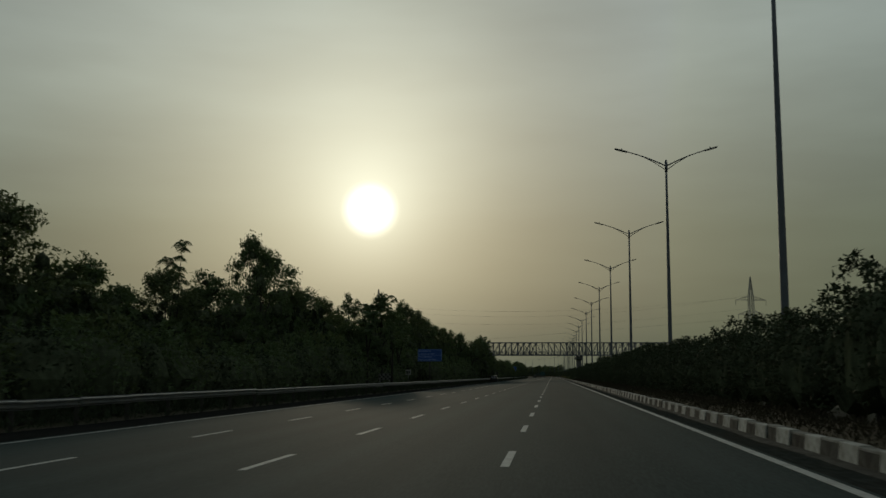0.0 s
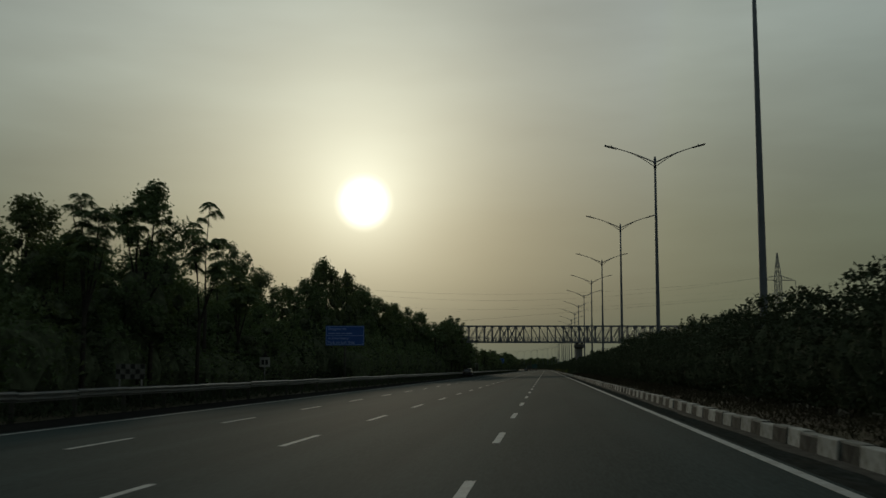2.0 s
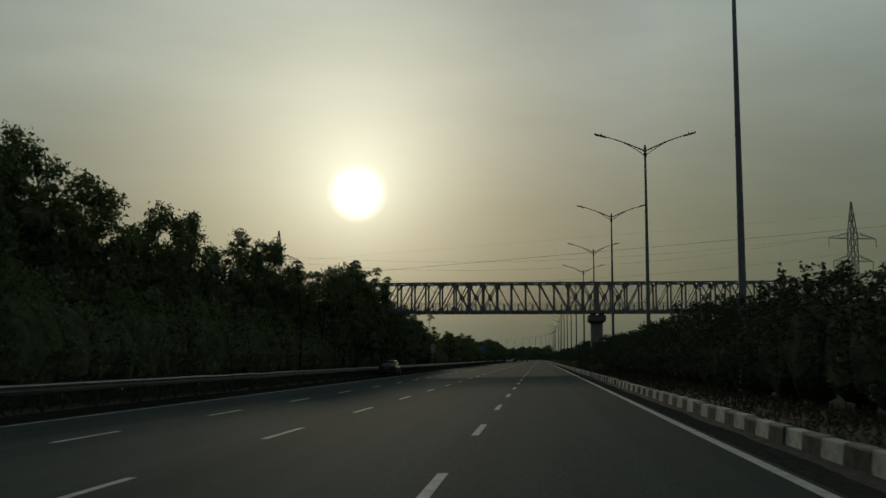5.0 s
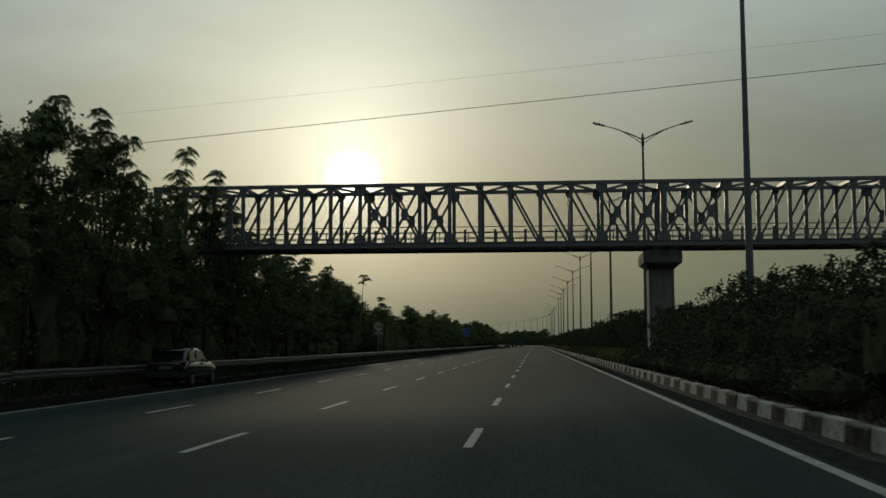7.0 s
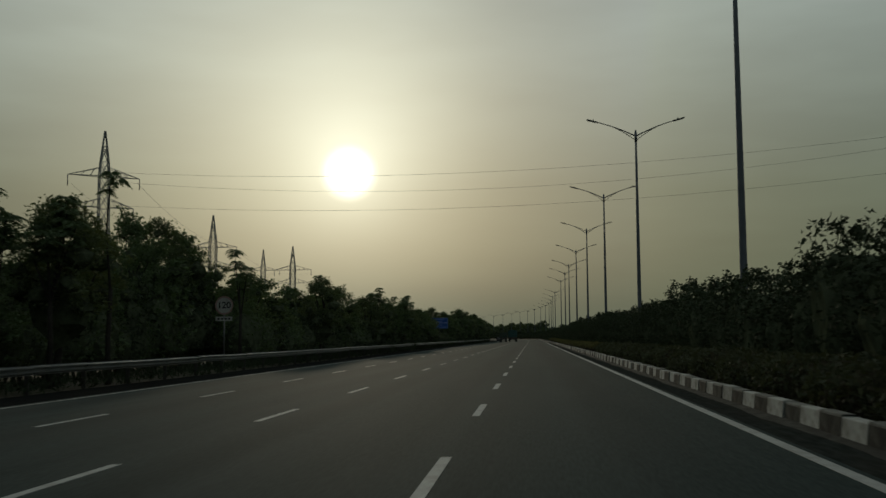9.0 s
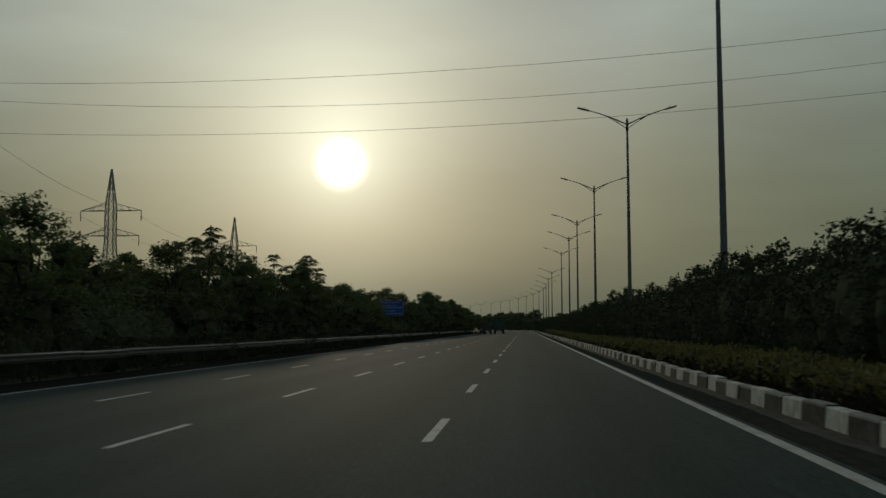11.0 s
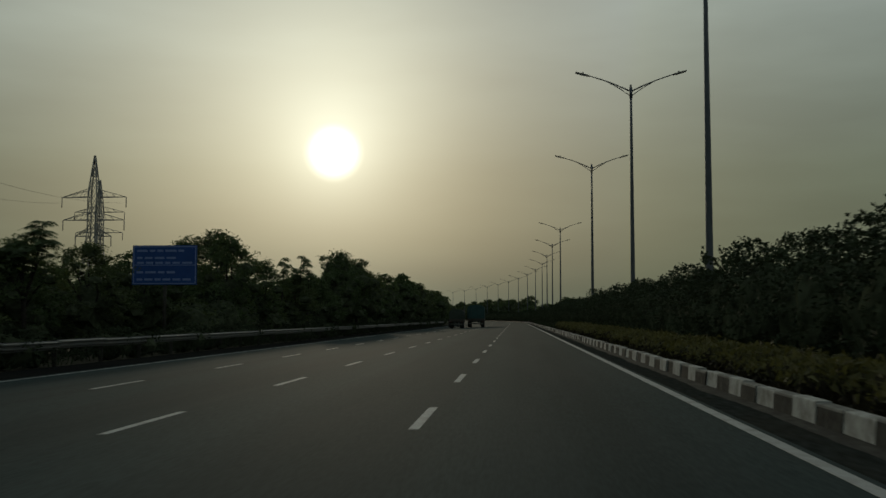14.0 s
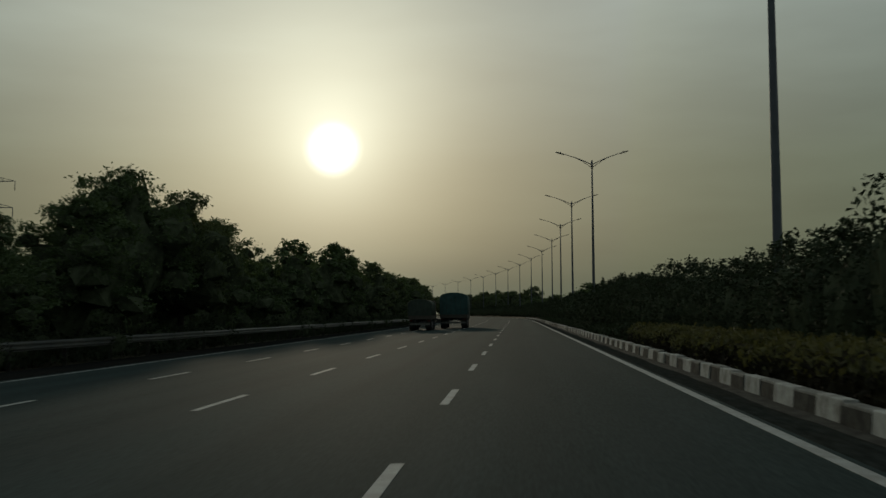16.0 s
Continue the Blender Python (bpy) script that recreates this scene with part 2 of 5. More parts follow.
SIGN_RED = material("faded_red_sheeting", (0.2, 0.12, 0.11), rough=0.5, vary=0.1)
SIGN_BLACK = material("black_sign_paint", (0.02, 0.02, 0.02), rough=0.5, vary=0.1)
BARK = material("rough_bark", (0.026, 0.023, 0.02), rough=0.95, spec=0.1, vary=0.35, scale=8.0, bump=0.8, bump_scale=20.0)
LEAF_A = leaf_material("broad_leaf_green", (0.064, 0.088, 0.046), 0.2, 0.2)
LEAF_B = leaf_material("olive_leaf_green", (0.070, 0.086, 0.046), 0.2, 0.2)
LEAF_HEDGE = leaf_material("hedge_leaf_green", (0.031, 0.041, 0.024), 0.05, 0.15)
LEAF_DRY = leaf_material("dry_yellow_foliage", (0.086, 0.084, 0.044), 0.2)
LEAF_LIME = leaf_material("olive_green_foliage", (0.064, 0.078, 0.034), 0.25)
LEAF_GREY = leaf_material("dull_grey_leaf", (0.05, 0.056, 0.036), 0.12, 0.25)
LEAF_DEAD_SHADE = leaf_material("withered_and_shade_brown_leaf", (0.030, 0.027, 0.018), 0.05, 0.2)
PETAL = leaf_material("pale_pink_petal", (0.30, 0.20, 0.19), 0.2)
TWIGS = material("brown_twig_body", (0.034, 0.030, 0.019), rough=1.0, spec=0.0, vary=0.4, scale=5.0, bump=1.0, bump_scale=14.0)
CORE = material("leaf_gap_filler", (0.054, 0.064, 0.04), rough=1.0, spec=0.0, vary=0.4, scale=3.0, bump=1.0, bump_scale=6.0)
CAR_BLACK = material("glossy_black_car_paint", (0.012, 0.012, 0.016), rough=0.1, metal=0.0, spec=0.9, vary=0.04)
CHROME = material("chrome_trim", (0.3, 0.3, 0.33), rough=0.4, metal=1.0, vary=0.03)
CAR_DARK = material("dark_car_paint", (0.025, 0.027, 0.03), rough=0.6, spec=0.2, vary=0.05)
GLASS_DARK = material("tinted_car_glass", (0.012, 0.014, 0.016), rough=0.06, spec=0.7, vary=0.02)
RUBBER = material("tyre_rubber", (0.02, 0.02, 0.02), rough=0.85, vary=0.2)
PLASTIC = material("black_plastic_trim", (0.03, 0.03, 0.032), rough=0.6, vary=0.1)
TAIL_RED = material("red_tail_lamp", (0.05, 0.008, 0.008), rough=0.25, spec=0.6, vary=0.05)
RIM = material("alloy_rim", (0.2, 0.2, 0.21), rough=0.45, metal=0.7, vary=0.05)
TARP_TEAL = material("dark_teal_tarpaulin", (0.028, 0.062, 0.062), rough=0.8, vary=0.25, scale=2.5, bump=0.6, bump_scale=4.0, stain=0.3)
TARP_GREEN = material("dark_green_tarpaulin", (0.038, 0.05, 0.042), rough=0.85, vary=0.25, scale=2.5, bump=0.6, bump_scale=4.0, stain=0.3)
TRUCK_PAINT = material("worn_truck_paint", (0.06, 0.052, 0.045), rough=0.6, vary=0.2, stain=0.5, stain_scale=1.5)


# ---- mesh tools ----
def ob_mesh(name, bm, mat, parent=None, label=""):
    me = bpy.data.meshes.new(name)
    bm.to_mesh(me)
    bm.free()
    for mm in (mat if isinstance(mat, (list, tuple)) else [mat]):
        me.materials.append(mm)
    ob = new(name, me)
    if parent:
        ob.parent = parent
    if label:
        ob["label"] = label
    return ob


def part(name, bm, mat, parent, label=""):
    return ob_mesh(name, bm, mat, parent, label)


def box(bm, x0, x1, y0, y1, z0, z1, mi=0):
    v = [bm.verts.new(p) for p in ((x0, y0, z0), (x1, y0, z0), (x1, y1, z0), (x0, y1, z0), (x0, y0, z1), (x1, y0, z1), (x1, y1, z1), (x0, y1, z1))]
    for f in ((0, 3, 2, 1), (4, 5, 6, 7), (0, 1, 5, 4), (1, 2, 6, 5), (2, 3, 7, 6), (3, 0, 4, 7)):
        bm.faces.new([v[i] for i in f]).material_index = mi
    return v


def bevelled_box(x0, x1, y0, y1, z0, z1, r=0.02, seg=2):
    bm = bmesh.new()
    box(bm, x0, x1, y0, y1, z0, z1)
    bmesh.ops.bevel(bm, geom=bm.edges[:], offset=r, segments=seg, affect="EDGES")
    return bm


def beam(bm, p, q, w, h):
    """A bar of section w x h from p to q."""
    p, q = Vector(p), Vector(q)
    d = (q - p).normalized()
    side = d.cross(Vector((0, 0, 1)))
    if side.length < 1e-3:
        side = Vector((1, 0, 0))
    side.normalize()
    up = side.cross(d)
    c = [(side * (w / 2) * a + up * (h / 2) * b) for a, b in ((-1, -1), (1, -1), (1, 1), (-1, 1))]
    v0 = [bm.verts.new(p + k) for k in c]
    v1 = [bm.verts.new(q + k) for k in c]
    for i in range(4):
        bm.faces.new((v0[i], v0[(i + 1) % 4], v1[(i + 1) % 4], v1[i]))
    bm.faces.new(v0[::-1])
    bm.faces.new(v1)


def tube(bm, pts, radii, n=8, cap=True):
    pts = [Vector(p) for p in pts]
    rings = []
    for i, p in enumerate(pts):
        d = (pts[min(i + 1, len(pts) - 1)] - pts[max(i - 1, 0)]).normalized()
        a = d.cross(Vector((0, 1, 0)) if abs(d.y) < 0.9 else Vector((1, 0, 0))).normalized()
        b = d.cross(a)
        rings.append([bm.verts.new(p + (a * math.cos(t) + b * math.sin(t)) * radii[i]) for t in (2 * math.pi * k / n for k in range(n))])
    for r0, r1 in zip(rings, rings[1:]):
        for k in range(n):
            bm.faces.new((r0[k], r0[(k + 1) % n], r1[(k + 1) % n], r1[k])).smooth = True
    if cap:
        bm.faces.new(rings[0][::-1])
        bm.faces.new(rings[-1])


def disc_solid(bm, cx, cy, cz, r, depth, axis="y", n=28, mi=0):
    rings = []
    for s in (0, depth):
        ring = []
        for k in range(n):
            a = 2 * math.pi * k / n
            u, v = r * math.cos(a), r * math.sin(a)
            ring.append(bm.verts.new((cx + u, cy + s, cz + v) if axis == "y" else (cx + s, cy + u, cz + v)))
        rings.append(ring)
    for k in range(n):
        bm.faces.new((rings[0][k], rings[0][(k + 1) % n], rings[1][(k + 1) % n], rings[1][k])).material_index = mi
    bm.faces.new(rings[0]).material_index = mi
    bm.faces.new(rings[1][::-1]).material_index = mi


def empty(name, label, category, group="", kind=""):
    return tagged(new(name), label, category, group, kind)


# ---- the road's line: straight, then a long bend to the left ----
BEND_AT, BEND_R = 630.0, 1120.0
EDGE_R, EDGE_L, LANES = 3.10, -12.30, (-0.68, -4.46, -8.40)
KERB_X, RAIL_X, HEDGE_X, LAMP_X = 3.90, -15.3, 6.75, 6.94


def shift(y):
    """How far the road has swung aside at the chainage y."""
    d = max(0.0, y - BEND_AT)
    if d > 420:
        return -(420 ** 2) / (2 * BEND_R) - (d - 420) * 420 / BEND_R
    return -d * d / (2 * BEND_R)


def turn(y):
    return math.atan(min(max(0.0, y - BEND_AT), 420) / BEND_R)


def road_z(x):
    return 0.025 * (x - EDGE_R)


def strip(bm, xs, ys, zs):
    """A surface with the cross-section xs, zs along the chainages ys."""
    rows = [[bm.verts.new((x + (shift(y) if abs(x) < 900 else 0), y, z)) for x, z in zip(xs, zs)] for y in ys]
    for a, b in zip(rows, rows[1:]):
        for i in range(len(xs) - 1):
            bm.faces.new((a[i], a[i + 1], b[i + 1], b[i]))


CHAIN = [-120, -60, 0] + list(range(60, 630, 57)) + list(range(630, 1051, 15)) + [1150, 1350]

bm = bmesh.new()
strip(bm, [-4500, -200, -40, -19, -15.6, -15.2, -14.6, 3.7, 4.0, 4.3, 9.6, 10.0, 40, 200, 4500],
      [-4500, -400] + CHAIN + [4500], [-0.9, -0.9, -0.8, -0.62, -0.5, -0.49, -0.9, -0.9, -0.3, 0.16, 0.16, -0.35, -0.5, -0.9, -0.9])
ground = tagged(ob_mesh("ground", bm, EARTH), "dry brown earth with sparse green growth beside the road", "ground", kind="structure")

bm = bmesh.new()
xs = [-15.15, -15.1, EDGE_L, LANES[1], EDGE_R, KERB_X + 0.1, KERB_X + 0.12]
strip(bm, xs, CHAIN, [-0.9] + [road_z(x) for x in xs[1:-1]] + [-0.9])
road = tagged(ob_mesh("road", bm, ASPHALT), "dark grey asphalt carriageway with faint lighter wheel tracks", "road", kind="structure")


# shoulder strip, much darker than the carriageway asphalt
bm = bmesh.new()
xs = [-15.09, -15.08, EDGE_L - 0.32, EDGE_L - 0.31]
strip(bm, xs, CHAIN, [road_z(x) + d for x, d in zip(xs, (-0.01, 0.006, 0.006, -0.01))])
tagged(ob_mesh("shoulder", bm, SHOULDER), "dark dusty shoulder strip below the guard rail", "road shoulder", kind="structure")


bm = bmesh.new()
xs = [EDGE_R + 0.14, EDGE_R + 0.15, KERB_X + 0.02, KERB_X + 0.03]
strip(bm, xs, CHAIN, [road_z(x) + d for x, d in zip(xs, (-0.01, 0.005, 0.005, -0.01))])
tagged(ob_mesh("median_shoulder", bm, GUTTER), "dark dirty asphalt gutter beside the median kerb", "road shoulder", kind="structure")


DUST = material("grey_road_dust", (0.058, 0.057, 0.051), rough=0.95, spec=0.01, vary=0.35, scale=8.0, bump=0.4, bump_scale=30.0, stain=0.8, stain_scale=1.2, stain_colour=(0.045, 0.044, 0.04), stretch=(1.0, 0.35, 1.0))
rng = np.random.default_rng(21)
bm = bmesh.new()
prev = None
y = -20.0
while y < 640:
    inner = KERB_X - 0.2 - 0.05 * math.sin(y * 0.9) * math.sin(y * 0.23) + rng.uniform(-0.018, 0.018)
    row = [bm.verts.new((a + shift(y), y, road_z(a) + h)) for a, h in ((inner - 0.06, -0.002), (inner, 0.007), (KERB_X + 0.03, 0.022))]
    if prev:
        for i in range(2):
            bm.faces.new((prev[i], prev[i + 1], row[i + 1], row[i]))
    prev = row
    y += 0.4
tagged(ob_mesh("roadside_dust", bm, DUST), "grey dust and grit gathered along the foot of the kerb", "dust", kind="structure")


def line_strip(x, w):
    bm = bmesh.new()
    strip(bm, [x - w / 2, x - w / 2 + 0.005, x + w / 2 - 0.005, x + w / 2], CHAIN, [road_z(x) - 0.003, road_z(x) + 0.004, road_z(x) + 0.004, road_z(x) - 0.003])
    return bm


part("edge_line", line_strip(EDGE_R, 0.15), ROAD_PAINT, road, "worn white edge line")
part("edge_line", line_strip(EDGE_L, 0.15), ROAD_PAINT_OLD, road, "faded grey-white edge line")
dash_mesh = None
DASH_STEP, DASH_AT = 8.94, 16.01
for lane_x in LANES:
    for k in range(-2, 75):
        yc = DASH_AT + k * DASH_STEP
        if dash_mesh is None:
            bm = bmesh.new()
            box(bm, -0.065, 0.065, -1.5, 1.5, -0.004, 0.005)
            bmesh.ops.bevel(bm, geom=[e for e in bm.edges if abs(e.verts[0].co.z - e.verts[1].co.z) > 0.001], offset=0.02, segments=1, affect="EDGES")
            dash_mesh = bpy.data.meshes.new("lane_dash")
            bm.to_mesh(dash_mesh)
            bm.free()
            dash_mesh.materials.append(ROAD_PAINT)
        d = new("lane_dash", dash_mesh)
        d.parent = road
        d.matrix_basis = pose(lane_x + shift(yc), yc, road_z(lane_x), 0, math.degrees(-math.atan(0.025)), math.degrees(turn(yc)))


# ---- street lamps ----
def street_lamp():
    e = empty("street_lamp", "tall tapered steel street lamp with two curved arms on the median", "street lamp", "street lamps along the median")
    top = 14.05
    bm = bmesh.new()
    box(bm, -0.22, 0.22, -0.22, 0.22, 0.1, 0.14)
    tube(bm, [(0, 0, 0.1), (0, 0, 1.2), (0, 0, 5), (0, 0, 10), (0, 0, top - 0.02), (0, 0, top)], [0.135, 0.13, 0.115, 0.085, 0.06, 0.035], 12)
    part("pole", bm, POLE_STEEL, e)
    bm = bmesh.new()
    tube(bm, [(0, 0, top - 0.75), (0, 0, top - 0.15)], [0.085, 0.085], 12)
    part("collar", bm, POLE_STEEL, e)
    for s in (-1, 1):
        bm = bmesh.new()
        pts = [(s * (0.05 + 2.35 * u), 0, top - 0.36 + 0.98 * u - 0.06 * u * u + 0.05 * math.sin(math.pi * u)) for u in (i / 10 for i in range(11))]
        tube(bm, pts, [0.042 - 0.014 * i / 10 for i in range(11)], 8)
        part("arm", bm, POLE_STEEL, e)
        bm = bmesh.new()
        pts = [(s * (0.05 + 1.37 * u), 0, top - 0.62 + 0.86 * u + 0.05 * math.sin(math.pi * u)) for u in (i / 6 for i in range(7))]
        tube(bm, pts, [0.024] * 7, 6)
        part("brace", bm, POLE_STEEL, e)
        bm = bmesh.new()
        p0, p1 = Vector((s * 2.3, 0, top + 0.52)), Vector((s * 3.05, 0, top + 0.73))
        beam(bm, p0, p1, 0.26, 0.07)
        bmesh.ops.bevel(bm, geom=bm.edges[:], offset=0.02, segments=2, affect="EDGES")
        head = part("lamp_head", bm, LAMP_GREY, e)
        bm = bmesh.new()
        mid = (p0 + p1) / 2
        beam(bm, mid + (p0 - mid) * 0.5 + Vector((0, 0, -0.042)), mid + (p1 - mid) * 0.85 + Vector((0, 0, -0.042)), 0.18, 0.015)
        part("lens", bm, LENS, head)
        bm = bmesh.new()
        tube(bm, [mid + Vector((s * -0.05, 0, 0.03)), mid + Vector((s * -0.05, 0, 0.12))], [0.035, 0.028], 8)
        part("photocell", bm, LAMP_GREY, head)
    return e


LAMP_Y = [2.0, 31.4, 61.5, 91.7, 121.7, 151.1, 181.7, 210.1, 239.5, 269.7, 298.0, 329.3, 358.2, 387.7, 417.6, 447.8, 469.9, 499.1, 559.5, 591.2]
LAMP_Y += [621.3 + 29.8 * k for k in range(14)]
first_lamp = None
for y in LAMP_Y:
    m = pose(LAMP_X + shift(y), y, 0.08, 0, 0, math.degrees(turn(y)))
    if first_lamp is None:
        first_lamp = street_lamp()
        first_lamp.matrix_basis = m
    else:
        copy_thing(first_lamp, m)


# ---- footbridge ----
def footbridge():
    e = empty("footbridge", "grey steel truss footbridge spanning the road on a concrete pier", "footbridge")
    y0, depth, px, step = 258.33, 2.95, 6.70, 1.54
    zb, zt = 6.17, 9.33
    lo, hi = -17, 17
    steel = STEEL_PAINT
    for y in (y0, y0 + depth):
        bm = bmesh.new()
        x0, x1 = px + lo * step, px + hi * step
        prof = ((-0.16, 6.03), (0.16, 6.03), (0.16, 6.07), (0.11, 6.08), (0.11, 6.26), (0.16, 6.27), (0.16, 6.31), (-0.16, 6.31), (-0.16, 6.27), (-0.11, 6.26), (-0.11, 6.08), (-0.16, 6.07))
        ends = [[bm.verts.new((xx, y + a, b)) for a, b in prof] for xx in (x0 - 0.2, x1 + 0.2)]
        for i in range(12):
            bm.faces.new((ends[0][i], ends[0][(i + 1) % 12], ends[1][(i + 1) % 12], ends[1][i]))
        bm.faces.new(ends[0])
        bm.faces.new(ends[1][::-1])
        bmesh.ops.recalc_face_normals(bm, faces=bm.faces)
        part("bottom_chord", bm, steel, e)
        bm = bmesh.new()
        box(bm, x0 - 0.2, x1 + 0.2, y - 0.13, y + 0.13, 9.2, 9.37)
        part("top_chord", bm, steel, e)
        for k in range(lo, hi + 1):
            x = px + k * step
            wide = 0.3 if k in (lo, 0, hi) else 0.18
            bm = bmesh.new()
            box(bm, x - wide / 2, x + wide / 2, y - 0.075, y + 0.075, 6.31, 9.2)
            post = part("vertical", bm, steel, e)
            big = any(q in (-10, -9, -8, -2, -1, 0, 1, 7, 8, 9) for q in (k, k - 1))
            gw, gt, gh = (0.29, 0.13, 0.42) if big else (0.2, 0.09, 0.26)
            for zz, s in ((9.2, -1), (6.31, 1)):
                bm = bmesh.new()
                a = [bm.verts.new((x + dx, y + dy, zz + s * dz)) for dy in (-0.085, 0.085) for dx, dz in ((-gw, 0), (gw, 0), (gw, gh - 0.16), (gt, gh), (-gt, gh), (-gw, gh - 0.16))]
                bm.faces.new(a[:6])
                bm.faces.new(a[6:][::-1])
                for i in range(6):
                    bm.faces.new((a[i], a[(i + 1) % 6], a[6 + (i + 1) % 6], a[6 + i]))
                bmesh.ops.recalc_face_normals(bm, faces=bm.faces)
                part("gusset_plate", bm, steel, post)
        for k in range(lo, hi):
            xa, xb = px + k * step, px + (k + 1) * step
            cross = k in (-10, -9, -8, -2, -1, 0, 1, 7, 8, 9, lo, hi - 1)
            rising = (k < -8) or (0 <= k < 8)
            bm = bmesh.new()
            if cross or rising:
                beam(bm, (xa + 0.05, y, 6.38), (xb - 0.05, y, 9.14), 0.10, 0.11)
            if cross or not rising:
                beam(bm, (xa + 0.05, y + 0.004, 9.14), (xb - 0.05, y + 0.004, 6.38), 0.10, 0.11)
            if cross:
                xm, zm = (xa + xb) / 2, 7.76
                a = [bm.verts.new((xm + dx, y + dy, zm + dz)) for dy in (-0.07, 0.07) for dx, dz in ((-0.13, -0.3), (0.13, -0.3), (0.2, 0), (0.13, 0.3), (-0.13, 0.3), (-0.2, 0))]
                bm.faces.new(a[:6])
                bm.faces.new(a[6:][::-1])
                for i in range(6):
                    bm.faces.new((a[i], a[(i + 1) % 6], a[6 + (i + 1) % 6], a[6 + i]))
            part("diagonal", bm, steel, e)
        s = 1 if y == y0 else -1
        for zr in (6.5, 6.82, 7.12):
            bm = bmesh.new()
            tube(bm, [(x0, y + s * 0.24, zr), (x1, y + s * 0.24, zr)], [0.022, 0.022], 6)
            part("handrail", bm, GALVANISED, e)
        for k in range(lo, hi):
            x = px + (k + 0.5) * step
            bm = bmesh.new()
            wide = 0.065 if s > 0 else 0.025
            box(bm, x - wide, x + wide, y + s * 0.24 - 0.03, y + s * 0.24 + 0.03, 6.25, 6.98 if s > 0 else 7.14)
            part("rail_post", bm, steel, e)
    for k in range(lo, hi + 1):
        x = px + k * step
        bm = bmesh.new()
        box(bm, x - 0.08, x + 0.08, y0 + 0.14, y0 + depth - 0.14, 9.16, 9.32)
        part("top_cross_beam", bm, steel, e)
        bm = bmesh.new()
        box(bm, x - 0.08, x + 0.08, y0 + 0.13, y0 + depth - 0.13, 6.05, 6.17)
        part("floor_beam", bm, steel, e)
        if k < hi:
            bm = bmesh.new()
            a, b = (y0 + 0.15, y0 + depth - 0.15) if k % 2 else (y0 + depth - 0.15, y0 + 0.15)
            beam(bm, (x, a, 9.24), (x + step, b, 9.24), 0.11, 0.1)
            part("top_brace", bm, steel, e)
    # woven wire mesh along the far side
    vs, fs = [], []
    ya, za, zb2, pitch = y0 + depth - 0.12, 6.33, 9.2, 0.1
    run = zb2 - za
    for s in (-1, 1):
        x = px - 17 * step - run
        while x < px + 17 * step:
            xa, xb = (x, x + run) if s > 0 else (x + run, x)
            o = len(vs)
            w = 0.0045
            vs += [(xa - w, ya, za), (xa + w, ya, za), (xb + w, ya, zb2), (xb - w, ya, zb2), (xa, ya + 0.006, za), (xb, ya + 0.006, zb2)]
            fs += [(o, o + 1, o + 2, o + 3), (o + 1, o + 4, o + 5, o + 2), (o + 4, o, o + 3, o + 5)]
            x += pitch
    me = bpy.data.meshes.new("wire_mesh")
    me.from_pydata(vs, [], fs)
    me.materials.append(GALVANISED)
    o = new("wire_mesh", me)
    o.parent = e
    o["kind"] = "stuff"
    bm = bmesh.new()
    box(bm, px + lo * step, px + hi * step, y0 + 0.14, y0 + depth - 0.14, 6.17, 6.26)
    part("deck", bm, DECK, e, "pale concrete walkway deck")
    # pier: chamfered shaft, flared head, bearings
    yc = y0 + depth / 2

    def rings(levels):
        bm = bmesh.new()
        prev = None
        for z, hx, hy, c in levels:
            pts = [(hx, hy - c), (hx - c, hy), (-hx + c, hy), (-hx, hy - c), (-hx, -hy + c), (-hx + c, -hy), (hx - c, -hy), (hx, -hy + c)]
            ring = [bm.verts.new((px - 0.08 + u, yc + v, z)) for u, v in pts]
            if prev:
                for i in range(8):
                    bm.faces.new((prev[i], prev[(i + 1) % 8], ring[(i + 1) % 8], ring[i]))
            else:
                bm.faces.new(ring[::-1])
            prev = ring
        bm.faces.new(prev)
        bmesh.ops.recalc_face_normals(bm, faces=bm.faces)
        return bm

    part("pier_shaft", rings([(-0.2, 0.63, 0.75, 0.15), (4.9, 0.63, 0.75, 0.15)]), CONCRETE, e, "rain-streaked concrete pier")
    part("pier_head", rings([(4.9, 0.63, 0.75, 0.15), (5.2, 0.95, 1.5, 0.24), (5.48, 0.97, 1.6, 0.24), (5.78, 0.9, 1.75, 0.18)]), CONCRETE, e, "flared concrete pier head")
    for y in (y0, y0 + depth):
        for dx in (-0.45, 0.45):
            bm = bmesh.new()
            box(bm, px + dx - 0.2, px + dx + 0.2, y - 0.15, y + 0.15, 5.78, 6.03)
            part("bearing", bm, RUBBER, e)
    for sx in (lo * step, hi * step):
        bm = bmesh.new()
        box(bm, px + sx - 0.5, px + sx + 0.5, yc - 2.0, yc + 2.0, -0.9, 6.03)
        part("end_pier", bm, CONCRETE, e)
    e.matrix_basis = pose(0, 0, 0.06)
    return e


footbridge()


